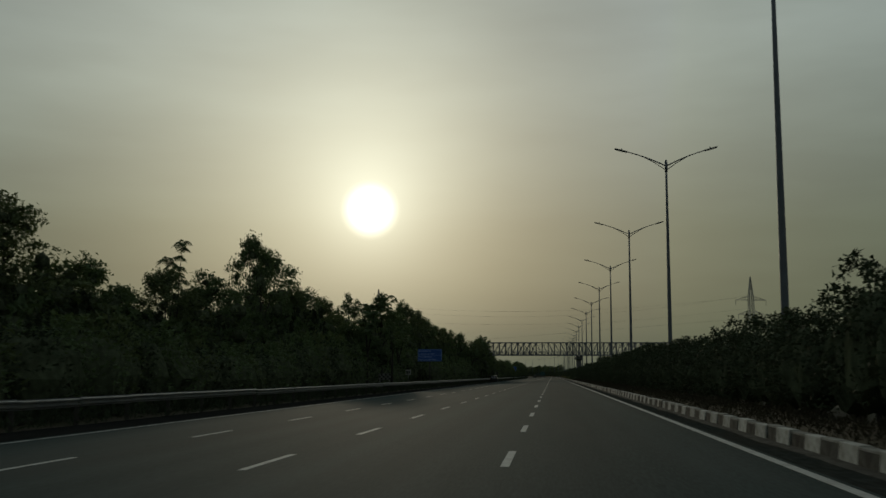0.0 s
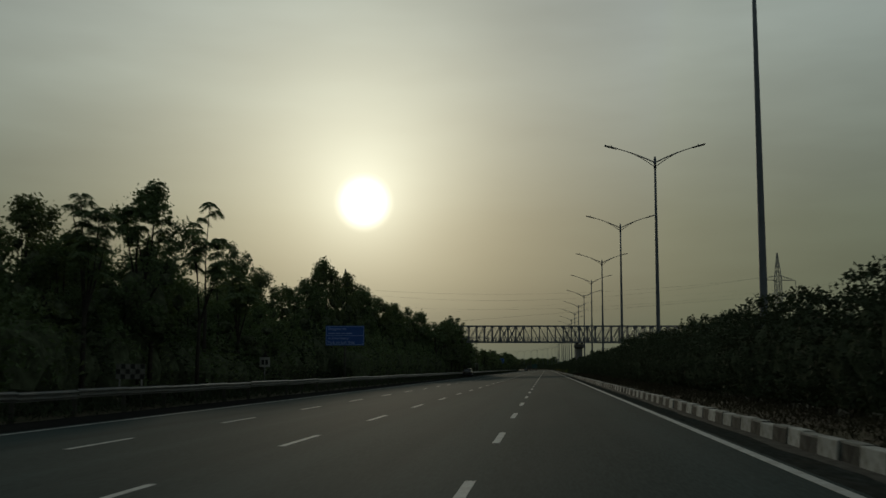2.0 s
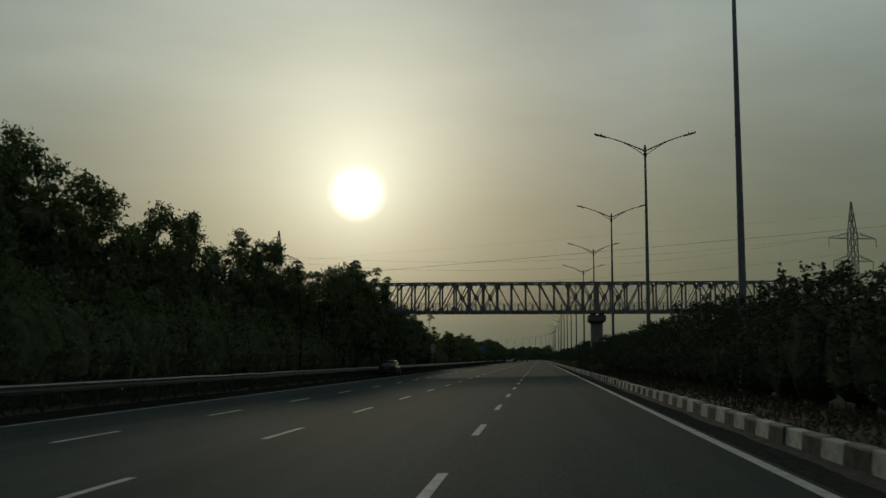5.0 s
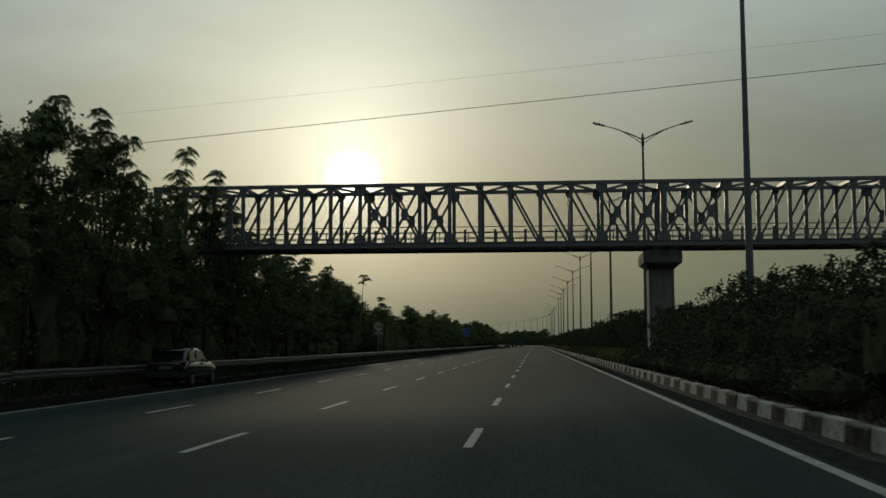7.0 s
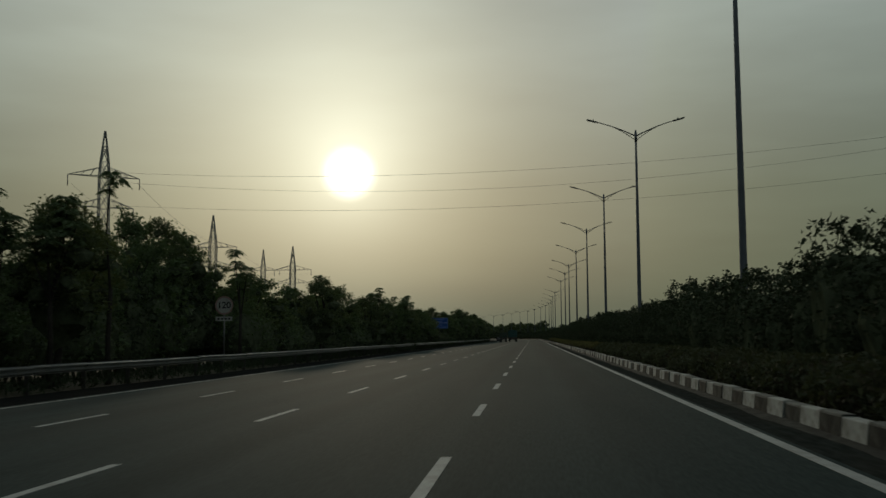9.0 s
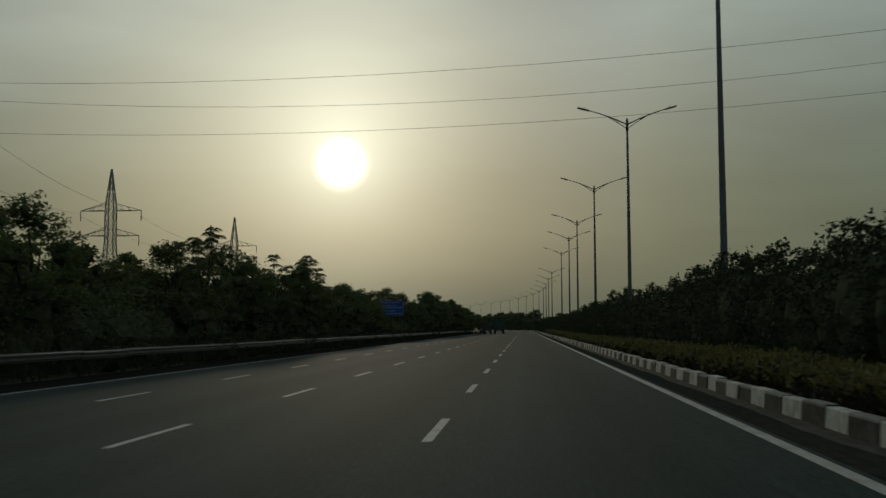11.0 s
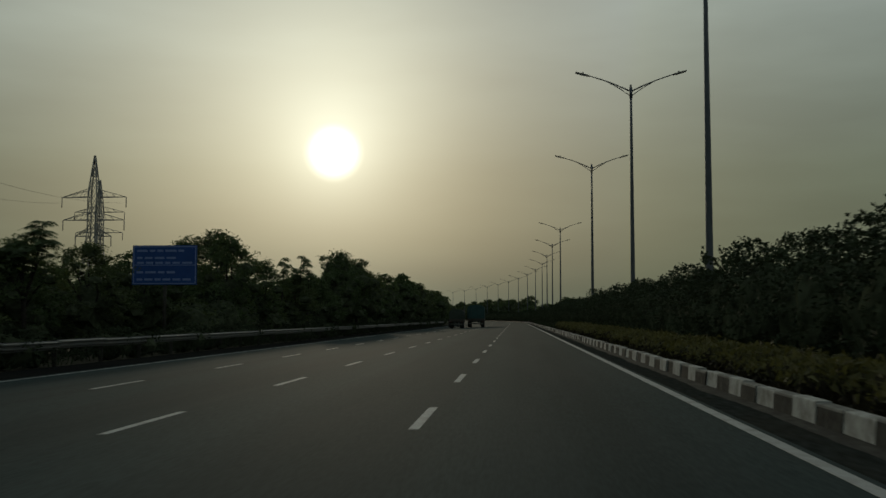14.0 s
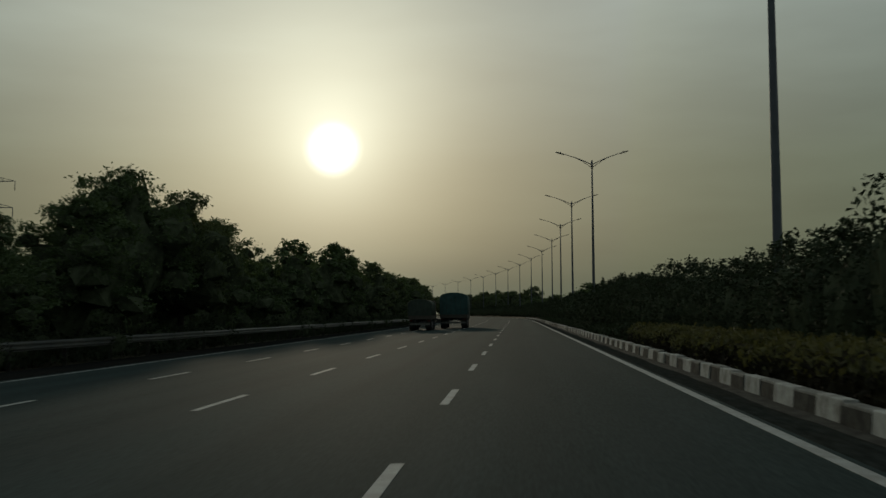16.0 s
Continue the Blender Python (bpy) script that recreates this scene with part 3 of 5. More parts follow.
# ---- road signs ----
def direction_board(x0, x1, y, z0, z1, rows, label, words=()):
    e = empty("road_sign", label, "road sign")
    xm = (x0 + x1) / 2
    bm = bmesh.new()
    tube(bm, [(xm, y + 0.12, -0.75), (xm, y + 0.12, z1 - 0.1)], [0.09, 0.09], 12)
    part("post", bm, RAIL_POST, e)
    for zz in (z0 + 0.35, z1 - 0.35):
        bm = bmesh.new()
        box(bm, x0 + 0.15, x1 - 0.15, y + 0.02, y + 0.07, zz - 0.04, zz + 0.04)
        part("bracket", bm, GALVANISED, e)
    board = part("panel", bevelled_box(x0, x1, y - 0.02, y + 0.02, z0, z1, 0.008, 1), BLUE, e)
    bm = bmesh.new()
    b, w = 0.05, 0.045
    for q in ((x0 + b, x1 - b, z0 + b, z0 + b + w), (x0 + b, x1 - b, z1 - b - w, z1 - b), (x0 + b, x0 + b + w, z0 + b + w, z1 - b - w), (x1 - b - w, x1 - b, z0 + b + w, z1 - b - w)):
        box(bm, q[0], q[1], y - 0.026, y - 0.0205, q[2], q[3])
    part("border", bm, SIGN_TEXT, board)
    bm = bmesh.new()
    zm = z0 + (z1 - z0) * 0.5
    box(bm, x0 + b + w, x1 - b - w, y - 0.026, y - 0.0205, zm - 0.02, zm + 0.02)
    part("divider", bm, SIGN_TEXT, board)
    rr = random.Random(int(y))
    for i in range(rows):
        if words and words[i]:
            cu = bpy.data.curves.new("lettering", "FONT")
            cu.body = words[i]
            cu.size, cu.extrude, cu.offset = 0.36, 0.003, 0.006
            cu.align_x, cu.align_y = "LEFT", "CENTER"
            cu.materials.append(SIGN_TEXT)
            t = new("lettering", cu)
            t.parent = board
            t.matrix_basis = pose(x0 + 0.2, y - 0.0235, z1 - (z1 - z0) * (0.15, 0.36, 0.63, 0.85)[i], 90, 0, 0)
            continue
        bm = bmesh.new()
        z = z1 - (z1 - z0) * (i + 0.75) / (rows + 0.5)
        if abs(z - zm) < 0.08:
            z += 0.12
        x = x0 + 0.25
        while x < x1 - 0.5 - (0.7 if i % 2 else 0.2):
            w2 = rr.uniform(0.25, 0.6)
            box(bm, x, min(x + w2, x1 - 0.25), y - 0.026, y - 0.0205, z - 0.055, z + 0.055)
            x += w2 + 0.12
        part("text_bar", bm, SIGN_TEXT, board)
    return e


direction_board(-20.0, -16.4, 152.0, 3.2, 5.0, 4, "blue road information board with white border on a steel post", ("Stopping on", "", "In Emergency", "Park on Left Side"))
direction_board(-19.8, -16.3, 466.5, 2.95, 5.05, 5, "large blue road information board with rows of white text")


def speed_sign(x, y, z):
    e = empty("speed_limit_sign", "round white speed limit sign with a small plate below", "road sign")
    bm = bmesh.new()
    tube(bm, [(x, y + 0.06, -0.75), (x, y + 0.06, z + 0.45)], [0.05, 0.05], 10)
    part("post", bm, GALVANISED, e)
    bm = bmesh.new()
    disc_solid(bm, x, y - 0.01, z, 0.55, 0.02)
    face = part("disc", bm, SIGN_DIMMED, e)
    bm = bmesh.new()
    n = 40
    for r0, r1 in ((0.46, 0.545),):
        inner = [bm.verts.new((x + r0 * math.cos(2 * math.pi * k / n), y - 0.014, z + r0 * math.sin(2 * math.pi * k / n))) for k in range(n)]
        outer = [bm.verts.new((x + r1 * math.cos(2 * math.pi * k / n), y - 0.014, z + r1 * math.sin(2 * math.pi * k / n))) for k in range(n)]
        for k in range(n):
            bm.faces.new((inner[k], inner[(k + 1) % n], outer[(k + 1) % n], outer[k]))
    part("rim", bm, SIGN_RED, face, "faded red rim")
    cu = bpy.data.curves.new("numerals", "FONT")
    cu.body = "120"
    cu.size = 0.55
    cu.align_x, cu.align_y = "CENTER", "CENTER"
    cu.extrude, cu.offset = 0.003, 0.012
    cu.materials.append(SIGN_BLACK)
    t = new("numerals", cu)
    t.parent = face
    t.matrix_basis = pose(x, y - 0.018, z, 90, 0, 0)
    plate = part("plate", bevelled_box(x - 0.5, x + 0.5, y - 0.01, y + 0.01, z - 0.92, z - 0.66, 0.006, 1), SIGN_DIMMED, e)
    bm = bmesh.new()
    for k in range(4):
        box(bm, x - 0.4 + 0.21 * k, x - 0.25 + 0.21 * k, y - 0.015, y - 0.0105, z - 0.84, z - 0.74)
    part("text_bar", bm, SIGN_BLACK, plate)
    return e


speed_sign(-17.9, 324.5, 3.2)


def small_sign(x, y, z):
    e = empty("marker_sign", "small square white marker sign with a dark symbol on a post", "road sign")
    bm = bmesh.new()
    tube(bm, [(x, y + 0.05, -0.7), (x, y + 0.05, z + 0.3)], [0.035, 0.035], 8)
    part("post", bm, GALVANISED, e)
    p = part("plate", bevelled_box(x - 0.33, x + 0.33, y - 0.01, y + 0.01, z - 0.3, z + 0.3, 0.008, 1), SIGN_DIMMED, e)
    bm = bmesh.new()
    box(bm, x - 0.2, x - 0.03, y - 0.016, y - 0.0105, z - 0.16, z + 0.14)
    box(bm, x + 0.04, x + 0.2, y - 0.016, y - 0.0105, z - 0.16, z + 0.14)
    part("symbol_bar", bm, SIGN_BLACK, p)
    bm = bmesh.new()
    tri = [bm.verts.new((x + dx, y + dy, z + dz)) for dy in (-0.01, 0.01) for dx, dz in ((-0.2, 0.34), (0.2, 0.34), (0, 0.6))]
    bm.faces.new(tri[:3])
    bm.faces.new(tri[3:][::-1])
    for i in range(3):
        bm.faces.new((tri[i], tri[(i + 1) % 3], tri[3 + (i + 1) % 3], tri[3 + i]))
    part("topper", bm, SIGN_BLACK, e)
    return e


small_sign(-17.1, 121.2, 1.5)


def hazard_board(x, y):
    e = empty("hazard_marker", "low chequered black and white hazard board behind the rail", "road marker")
    for dx in (-0.45, 0.45):
        bm = bmesh.new()
        tube(bm, [(x + dx, y + 0.05, -0.7), (x + dx, y + 0.05, 1.25)], [0.035, 0.035], 8)
        part("post", bm, GALVANISED, e)
    p = part("board", bevelled_box(x - 0.6, x + 0.6, y - 0.012, y + 0.012, 0.7, 1.3, 0.006, 1), BOARD_GREY, e)
    for i in range(6):
        for j in range(3):
            if (i + j) % 2:
                bm = bmesh.new()
                box(bm, x - 0.6 + 0.2 * i + 0.01, x - 0.4 + 0.2 * i - 0.01, y - 0.018, y - 0.0125, 0.7 + 0.2 * j + 0.01, 0.9 + 0.2 * j - 0.01)
                part("square", bm, SIGN_BLACK, p)
    return e


hazard_board(-16.2, 98.5)


# ---- pylons and wires ----
def pylon(name, x, y, top, yaw, arms, base=5.2):
    e = empty(name, "tall steel lattice power pylon with crossarms", "pylon", "power pylons")
    h = top + 0.8
    m = pose(x, y, -0.85, 0, 0, yaw)
    waist_z, waist = h * 0.55, 1.7

    def half(z):
        if z < waist_z:
            return base / 2 + (waist / 2 - base / 2) * z / waist_z
        if z < arms[0][0] + 0.8:
            return waist / 2
        t = (z - arms[0][0] - 0.8) / (h - arms[0][0] - 0.8)
        return waist / 2 * (1 - t) + 0.08 * t

    levels = [h * k / 14 for k in range(15)]
    bm = bmesh.new()
    for a, b in zip(levels, levels[1:]):
        ra, rb = half(a), half(b)
        ca = [Vector((sx * ra, sy * ra, a)) for sx, sy in ((-1, -1), (1, -1), (1, 1), (-1, 1))]
        cb = [Vector((sx * rb, sy * rb, b)) for sx, sy in ((-1, -1), (1, -1), (1, 1), (-1, 1))]
        for i in range(4):
            j = (i + 1) % 4
            beam(bm, ca[i], cb[i], 0.17, 0.17)
            beam(bm, ca[i], cb[j], 0.09, 0.09)
            beam(bm, ca[j], cb[i], 0.09, 0.09)
            beam(bm, cb[i], cb[j], 0.08, 0.08)
    bm.transform(m)
    part("tower", bm, LATTICE, e)
    for z, reach in arms:
        for s in (-1, 1):
            bm = bmesh.new()
            r = half(z)
            tip = Vector((s * reach, 0, z))
            for sy in (-1, 1):
                beam(bm, (s * r, sy * r, z), tip, 0.12, 0.12)
                beam(bm, (s * r, sy * r, z + 1.5), tip, 0.10, 0.10)
                for u in (0.3, 0.6):
                    p = Vector((s * r, sy * r, z)).lerp(tip, u)
                    beam(bm, p, Vector((s * r, sy * r, z + 1.5)).lerp(tip, u - 0.15), 0.06, 0.06)
            bm.transform(m)
            arm = part("crossarm", bm, LATTICE, e)
            bm = bmesh.new()
            tube(bm, [tip, tip - Vector((0, 0, 2.0))], [0.09, 0.09], 6)
            bm.transform(m)
            part("insulator", bm, LAMP_GREY, arm)
    return e


pylon("pylon", -75.3, 439.2, 38.4, 35, ((31.0, 6.2), (25.5, 5.2)))
pylon("pylon", -81.2, 520.2, 33.0, 0, ((25.5, 6.2), (20.5, 5.8)))
pylon("pylon", -79.8, 602.2, 32.2, 0, ((25.0, 6.3), (20.6, 6.0), (17.5, 3.5)))
pylon("pylon", -109.8, 676.4, 37.8, 0, ((30.0, 6.8), (24.5, 6.4)))
pylon("pylon", 76.1, 401.5, 39.2, 15, ((31.0, 6.2), (25.5, 5.2)))


def wire(a, b, sag, r=0.03, label="thin dark overhead power cable"):
    a, b = Vector(a), Vector(b)
    bm = bmesh.new()
    n = 24
    pts = []
    for i in range(n + 1):
        u = i / n
        p = a.lerp(b, u)
        p.z -= 4 * sag * u * (1 - u)
        pts.append(p)
    tube(bm, pts, [r] * (n + 1), 5)
    return tagged(ob_mesh("power_cable", bm, WIRE), label, "cable", "overhead cables")


wire((-75.3, 439.2, 31.0), (80, 413, 32.8), 4.15, 0.019)
wire((-75.3, 439.2, 29.4), (80, 428, 34.1), 5.6, 0.019)
wire((-75.3, 439.2, 25.1), (80, 420, 28.4), 4.2, 0.019)
wire((-34, 249.2, 8.5), (60, 245.5, 15.8), 0.1, 0.013)
wire((-34, 251.5, 10.6), (60, 246.5, 17.0), 0.1, 0.0035)
for s in (-1, 1):
    wire((-75.3 + s * 6, 439, 29), (-81.2 + s * 6, 520, 24), 2.5, 0.022)
    wire((-81.2 + s * 6, 520, 23.5), (-79.8 + s * 6, 602, 23), 2.5, 0.02)


# ---- foliage ----
def leaf_arrays(centres, size, rng, flat=0.5, aspect=0.42, folded=True):
    """Small leaves at the given centres, folded along the rib or plain and pointed."""
    n = len(centres)
    d = rng.normal(size=(n, 3))
    d[:, 2] *= flat
    d /= np.linalg.norm(d, axis=1)[:, None] + 1e-9
    o = rng.normal(size=(n, 3))
    s = np.cross(d, o)
    s /= np.linalg.norm(s, axis=1)[:, None] + 1e-9
    k = (size * rng.uniform(0.65, 1.35, n))[:, None]
    nrm = np.cross(d, s)
    if not folded:
        v = np.stack([centres - d * k * 0.5 + s * k * aspect * 0.5, centres + d * k * 0.5, centres - d * k * 0.38 - s * k * aspect * 0.5], axis=1).reshape(-1, 3)
        return v, np.arange(3 * n).reshape(n, 3)
    v = np.stack([centres - d * k * 0.5, centres + s * k * aspect * 0.5 + nrm * k * 0.06, centres + d * k * 0.5, centres - s * k * aspect * 0.5 + nrm * k * 0.06], axis=1).reshape(-1, 3)
    f = np.arange(4 * n).reshape(n, 4)
    return v, f


def mesh_from(name, pieces, mats):
    """pieces: (verts, faces, material index)."""
    vs, fs, ms, off = [], [], [], 0
    for v, f, mi in pieces:
        vs.append(np.asarray(v))
        fs += (np.asarray(f) + off).tolist()
        ms += [mi] * len(f)
        off += len(v)
    me = bpy.data.meshes.new(name)
    me.from_pydata(np.concatenate(vs).tolist(), [], fs)
    me.polygons.foreach_set("material_index", ms)
    for mm in mats:
        me.materials.append(mm)
    me.update()
    return me


def lump(cx, cy, cz, rx, ry, rz, seed, n=2, rough=0.25):
    """A rough filler lump, near leaf tone, added inside foliage to close gaps."""
    bm = bmesh.new()
    bmesh.ops.create_icosphere(bm, subdivisions=n, radius=1.0)
    bm.verts.ensure_lookup_table()
    v = []
    for q in bm.verts:
        k = 1 + rough * noise.noise(q.co * 1.7 + Vector((seed * 3.1, seed, 0)))
        v.append((cx + q.co.x * rx * k, cy + q.co.y * ry * k, cz + q.co.z * rz * k))
    f = [[x.index for x in p.verts] for p in bm.faces]
    bm.free()
    return np.array(v), np.array(f)


def on_shell(rng, n, r, low=-0.3):
    p = rng.normal(size=(n, 3))
    p /= np.linalg.norm(p, axis=1)[:, None]
    p[:, 2] = np.where(p[:, 2] < low, -p[:, 2], p[:, 2])
    return p * (r * rng.uniform(0.72, 1.08, n) ** 0.8)[:, None]


def tree_meshes(seed, height, spread, clumps, per, leaf, mat, solid=False):
    """A forked, tapered trunk with limbs, and a crown of leaf clumps at the limbs' ends."""
    rng = np.random.default_rng(seed)
    rr = random.Random(seed)
    bm = bmesh.new()
    lean = Vector((rr.uniform(-0.5, 0.5), rr.uniform(-0.5, 0.5), 0))
    fork = height * rr.uniform(0.28, 0.4)
    tube(bm, [(0, 0, -0.5), (0.03, 0, 0.2), tuple(lean * 0.3 + Vector((0, 0, fork * 0.6))), tuple(lean * 0.6 + Vector((0, 0, fork)))], [0.26, 0.19, 0.15, 0.13], 8)
    ends = []
    for i in range(clumps):
        a = 2.399963 * i + rr.uniform(-0.4, 0.4)
        up = (i + 0.7) / clumps
        rad = spread * math.sqrt(max(0.05, 1 - (2 * up - 0.75) ** 2 * 0.75)) * rr.uniform(0.45, 1.0)
        z = height * (0.34 + 0.62 * up) * rr.uniform(0.93, 1.03)
        end = Vector((math.cos(a) * rad, math.sin(a) * rad, min(z, height - leaf)))
        ends.append(end)
        if i % 2 == 0 or up > 0.7:
            s = lean * 0.6 + Vector((0, 0, fork * rr.uniform(0.85, 1.0)))
            mid = s.lerp(end, 0.5) + Vector((rr.uniform(-0.3, 0.3), rr.uniform(-0.3, 0.3), rr.uniform(0.0, 0.4)))
            tube(bm, [s, mid, mid.lerp(end, 0.6)], [0.085, 0.05, 0.018], 5, cap=False)
    me_t = bpy.data.meshes.new("trunk")
    bm.to_mesh(me_t)
    bm.free()
    me_t.materials.append(BARK)
    cs, inner = [], []
    for i, end in enumerate(ends):
        high = end.z > height * 0.75
        r = spread * rr.uniform(0.28, 0.42) * (0.85 if high else 1.15)
        inner.append((end, r * (0.75 if high else 1.0), seed * 31 + i))
        tufts = on_shell(rng, 9 if high else 7, r, -0.5)
        tufts[:, 2] *= 0.8
        for c in tufts:
            nn = int(per * rr.uniform(0.5, 1.4))
            p = rng.normal(size=(nn, 3)) * np.array((0.18, 0.18, 0.13)) * rr.uniform(0.75, 1.3)
            cs.append(p + c + np.array(end))
        cs.append(on_shell(rng, per * (5 if solid else 3), r * (0.82 if solid else 0.62), -0.9) + np.array(end))
    cs = np.concatenate(cs)
    top = np.sort(cs[:, 2])[-12] + leaf * 0.4
    cs[:, 2] = np.where(cs[:, 2] > fork, fork + (cs[:, 2] - fork) * (height - fork) / (top - fork), cs[:, 2])
    v, f = leaf_arrays(cs, leaf, rng, 0.6, 0.5, folded=False)
    pieces = [(v, f, 0)]
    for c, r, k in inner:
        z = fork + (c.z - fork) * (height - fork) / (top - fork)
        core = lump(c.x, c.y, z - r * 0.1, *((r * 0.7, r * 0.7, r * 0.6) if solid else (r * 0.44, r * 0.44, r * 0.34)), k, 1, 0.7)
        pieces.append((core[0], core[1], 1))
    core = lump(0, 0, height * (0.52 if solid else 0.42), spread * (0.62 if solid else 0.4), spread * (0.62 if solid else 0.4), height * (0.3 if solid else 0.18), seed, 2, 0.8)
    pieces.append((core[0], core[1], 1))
    return me_t, mesh_from("crown", pieces, [mat, CORE])


def rosette(c, rr, reach, fronds, vs, fs, droop, lowest=-0.25):
    """A star of arching feathered leaves round the tip c."""
    for j in range(fronds):
        b = 2 * math.pi * (j + rr.uniform(-0.35, 0.35)) / fronds
        rise = rr.uniform(lowest, 1.1)
        d = Vector((math.cos(b), math.sin(b), rise)).normalized()
        side = Vector((-math.sin(b), math.cos(b), 0))
        ln = reach * rr.uniform(0.75, 1.15)
        rib = [c + d * (ln * u) + Vector((0, 0, -droop * ln * u * u * (0.6 + rise))) for u in (0, 0.25, 0.4, 0.55, 0.7, 0.85, 1.0)]
        for a, q in zip(rib, rib[1:]):
            o = len(vs)
            vs += [a - side * 0.012, a + side * 0.012, q]
            fs.append((o, o + 1, o + 2))
        for k in range(1, 7):
            along = (rib[k] - rib[k - 1]).normalized()
            size = ln * (0.36, 0.42, 0.42, 0.38, 0.32, 0.24)[k - 1]
            for s in (-1, 1):
                tip = rib[k] + (side * s * 0.8 + along * 0.55 + Vector((0, 0, rr.uniform(-0.55, -0.1)))) * size
                o = len(vs)
                vs += [rib[k] - along * size * 0.24, rib[k] + along * size * 0.24, tip]
                fs.append((o, o + 1, o + 2))


def plume_tree_meshes(seed, height, mat, stems=3, most=3, column=False):
    """A slender tree, a few thin forking stems, each tip a star of long feathered leaves."""
    rng = np.random.default_rng(seed)
    rr = random.Random(seed)
    bm = bmesh.new()
    fork = height * (0.36 if column else 0.45)
    tube(bm, [(0, 0, -0.5), (0.05, 0, fork * 0.5), (0, 0.05, fork)], [0.16, 0.12, 0.1], 7)
    vs, fs = [], []
    for i in range(stems):
        a = 2.4 * i + rr.uniform(-0.4, 0.4)
        rad = 0.15 if stems == 1 else rr.uniform(0.3, 0.75) if column else rr.uniform(0.5, 1.4)
        top = height * (1.0 if i == 0 else rr.uniform(0.76, 0.97)) - 0.15
        tip = Vector((math.cos(a) * rad, math.sin(a) * rad, top))
        mid = Vector((0, 0, fork)).lerp(tip, 0.5) + Vector((rr.uniform(-0.15, 0.15), rr.uniform(-0.15, 0.15), -0.1))
        tube(bm, [(0, 0.05, fork * 0.95), mid, tip], [0.07, 0.04, 0.018], 5, cap=False)
        rosette(tip, rr, rr.uniform(0.45, 0.6) if column else rr.uniform(0.6, 0.8), 14, vs, fs, 0.5, -0.9 if column else -0.25)
        for tier in range(rr.randint(max(1, most - 1), most)):
            c = tip + (mid - tip).normalized() * (0.3 + 0.36 * tier + rr.uniform(0.0, 0.2))
            b = rr.uniform(0, 6.28)
            c2 = c + Vector((math.cos(b), math.sin(b), 0.3)) * rr.uniform(0.05, 0.6)
            tube(bm, [c, c2], [0.025, 0.012], 4, cap=False)
            rosette(c2, rr, rr.uniform(0.42, 0.6) if column else rr.uniform(0.5, 0.72), 12, vs, fs, 0.7 if column else 0.55, -1.2 if column else -0.25)
    me_t = bpy.data.meshes.new("trunk")
    bm.to_mesh(me_t)
    bm.free()
    me_t.materials.append(BARK)
    return me_t, mesh_from("crown", [([tuple(v) for v in vs], fs, 0)], [mat])


def bush_mesh(seed, rx, ry, h, n, leaf, mat, sprigs=4):
    """A dense bush, unit size in metres, standing on z = 0."""
    rng = np.random.default_rng(seed)
    rr = random.Random(seed)
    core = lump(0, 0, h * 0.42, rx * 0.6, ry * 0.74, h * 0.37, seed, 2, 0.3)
    cs = []
    count = 14
    for i in range(count):
        a = 2.4 * i
        q = ((i + 0.5) / count) ** 0.75
        wide = 0.62 if q < 0.75 else 0.42
        c = np.array((math.cos(a) * rx * wide, math.sin(a) * ry * wide, h * (0.14 + 0.7 * q)))
        p = on_shell(rng, n // count, 1.0, -0.7) * rng.uniform(0.6, 1.0, n // count)[:, None] ** 0.5 * np.array((rx * 0.45, ry * 0.45, h * 0.17 * rr.uniform(0.75, 1.15)))
        cs.append(c + p)
    for i in range(sprigs):
        base = np.array((rr.uniform(-0.6, 0.6) * rx, rr.uniform(-0.6, 0.6) * ry, h * 0.88))
        k = 24
        u = np.linspace(0, 1, k)[:, None]
        cs.append(base + u * np.array((rr.uniform(-0.15, 0.15), rr.uniform(-0.15, 0.15), h * rr.uniform(0.04, 0.13))) + rng.normal(scale=0.045, size=(k, 3)))
    v, f = leaf_arrays(np.concatenate(cs), leaf, rng, 0.6, 0.5, folded=False)
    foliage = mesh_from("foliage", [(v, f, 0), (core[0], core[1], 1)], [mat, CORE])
    bm = bmesh.new()
    for i in range(5):
        a = 1.3 * i + rr.uniform(-0.3, 0.3)
        c, q = math.cos(a), math.sin(a)
        tube(bm, [(0.08 * c * rx, 0.08 * q * ry, -0.1), (0.2 * c * rx, 0.2 * q * ry, h * 0.22), (0.45 * c * rx, 0.45 * q * ry, h * 0.55)], [0.012 * h + 0.012, 0.009 * h + 0.008, 0.006], 5, cap=False)
    stems = bpy.data.meshes.new("woody_base")
    bm.to_mesh(stems)
    bm.free()
    stems.materials.append(BARK)
    return foliage, stems


def place(name, meshes, m, label, category, group):
    e = empty(name, label, category, group)
    e.matrix_basis = m
    for nm, me in zip(("foliage", "woody_base"), meshes):
        o = new(nm, me)
        o.parent = e
    return e


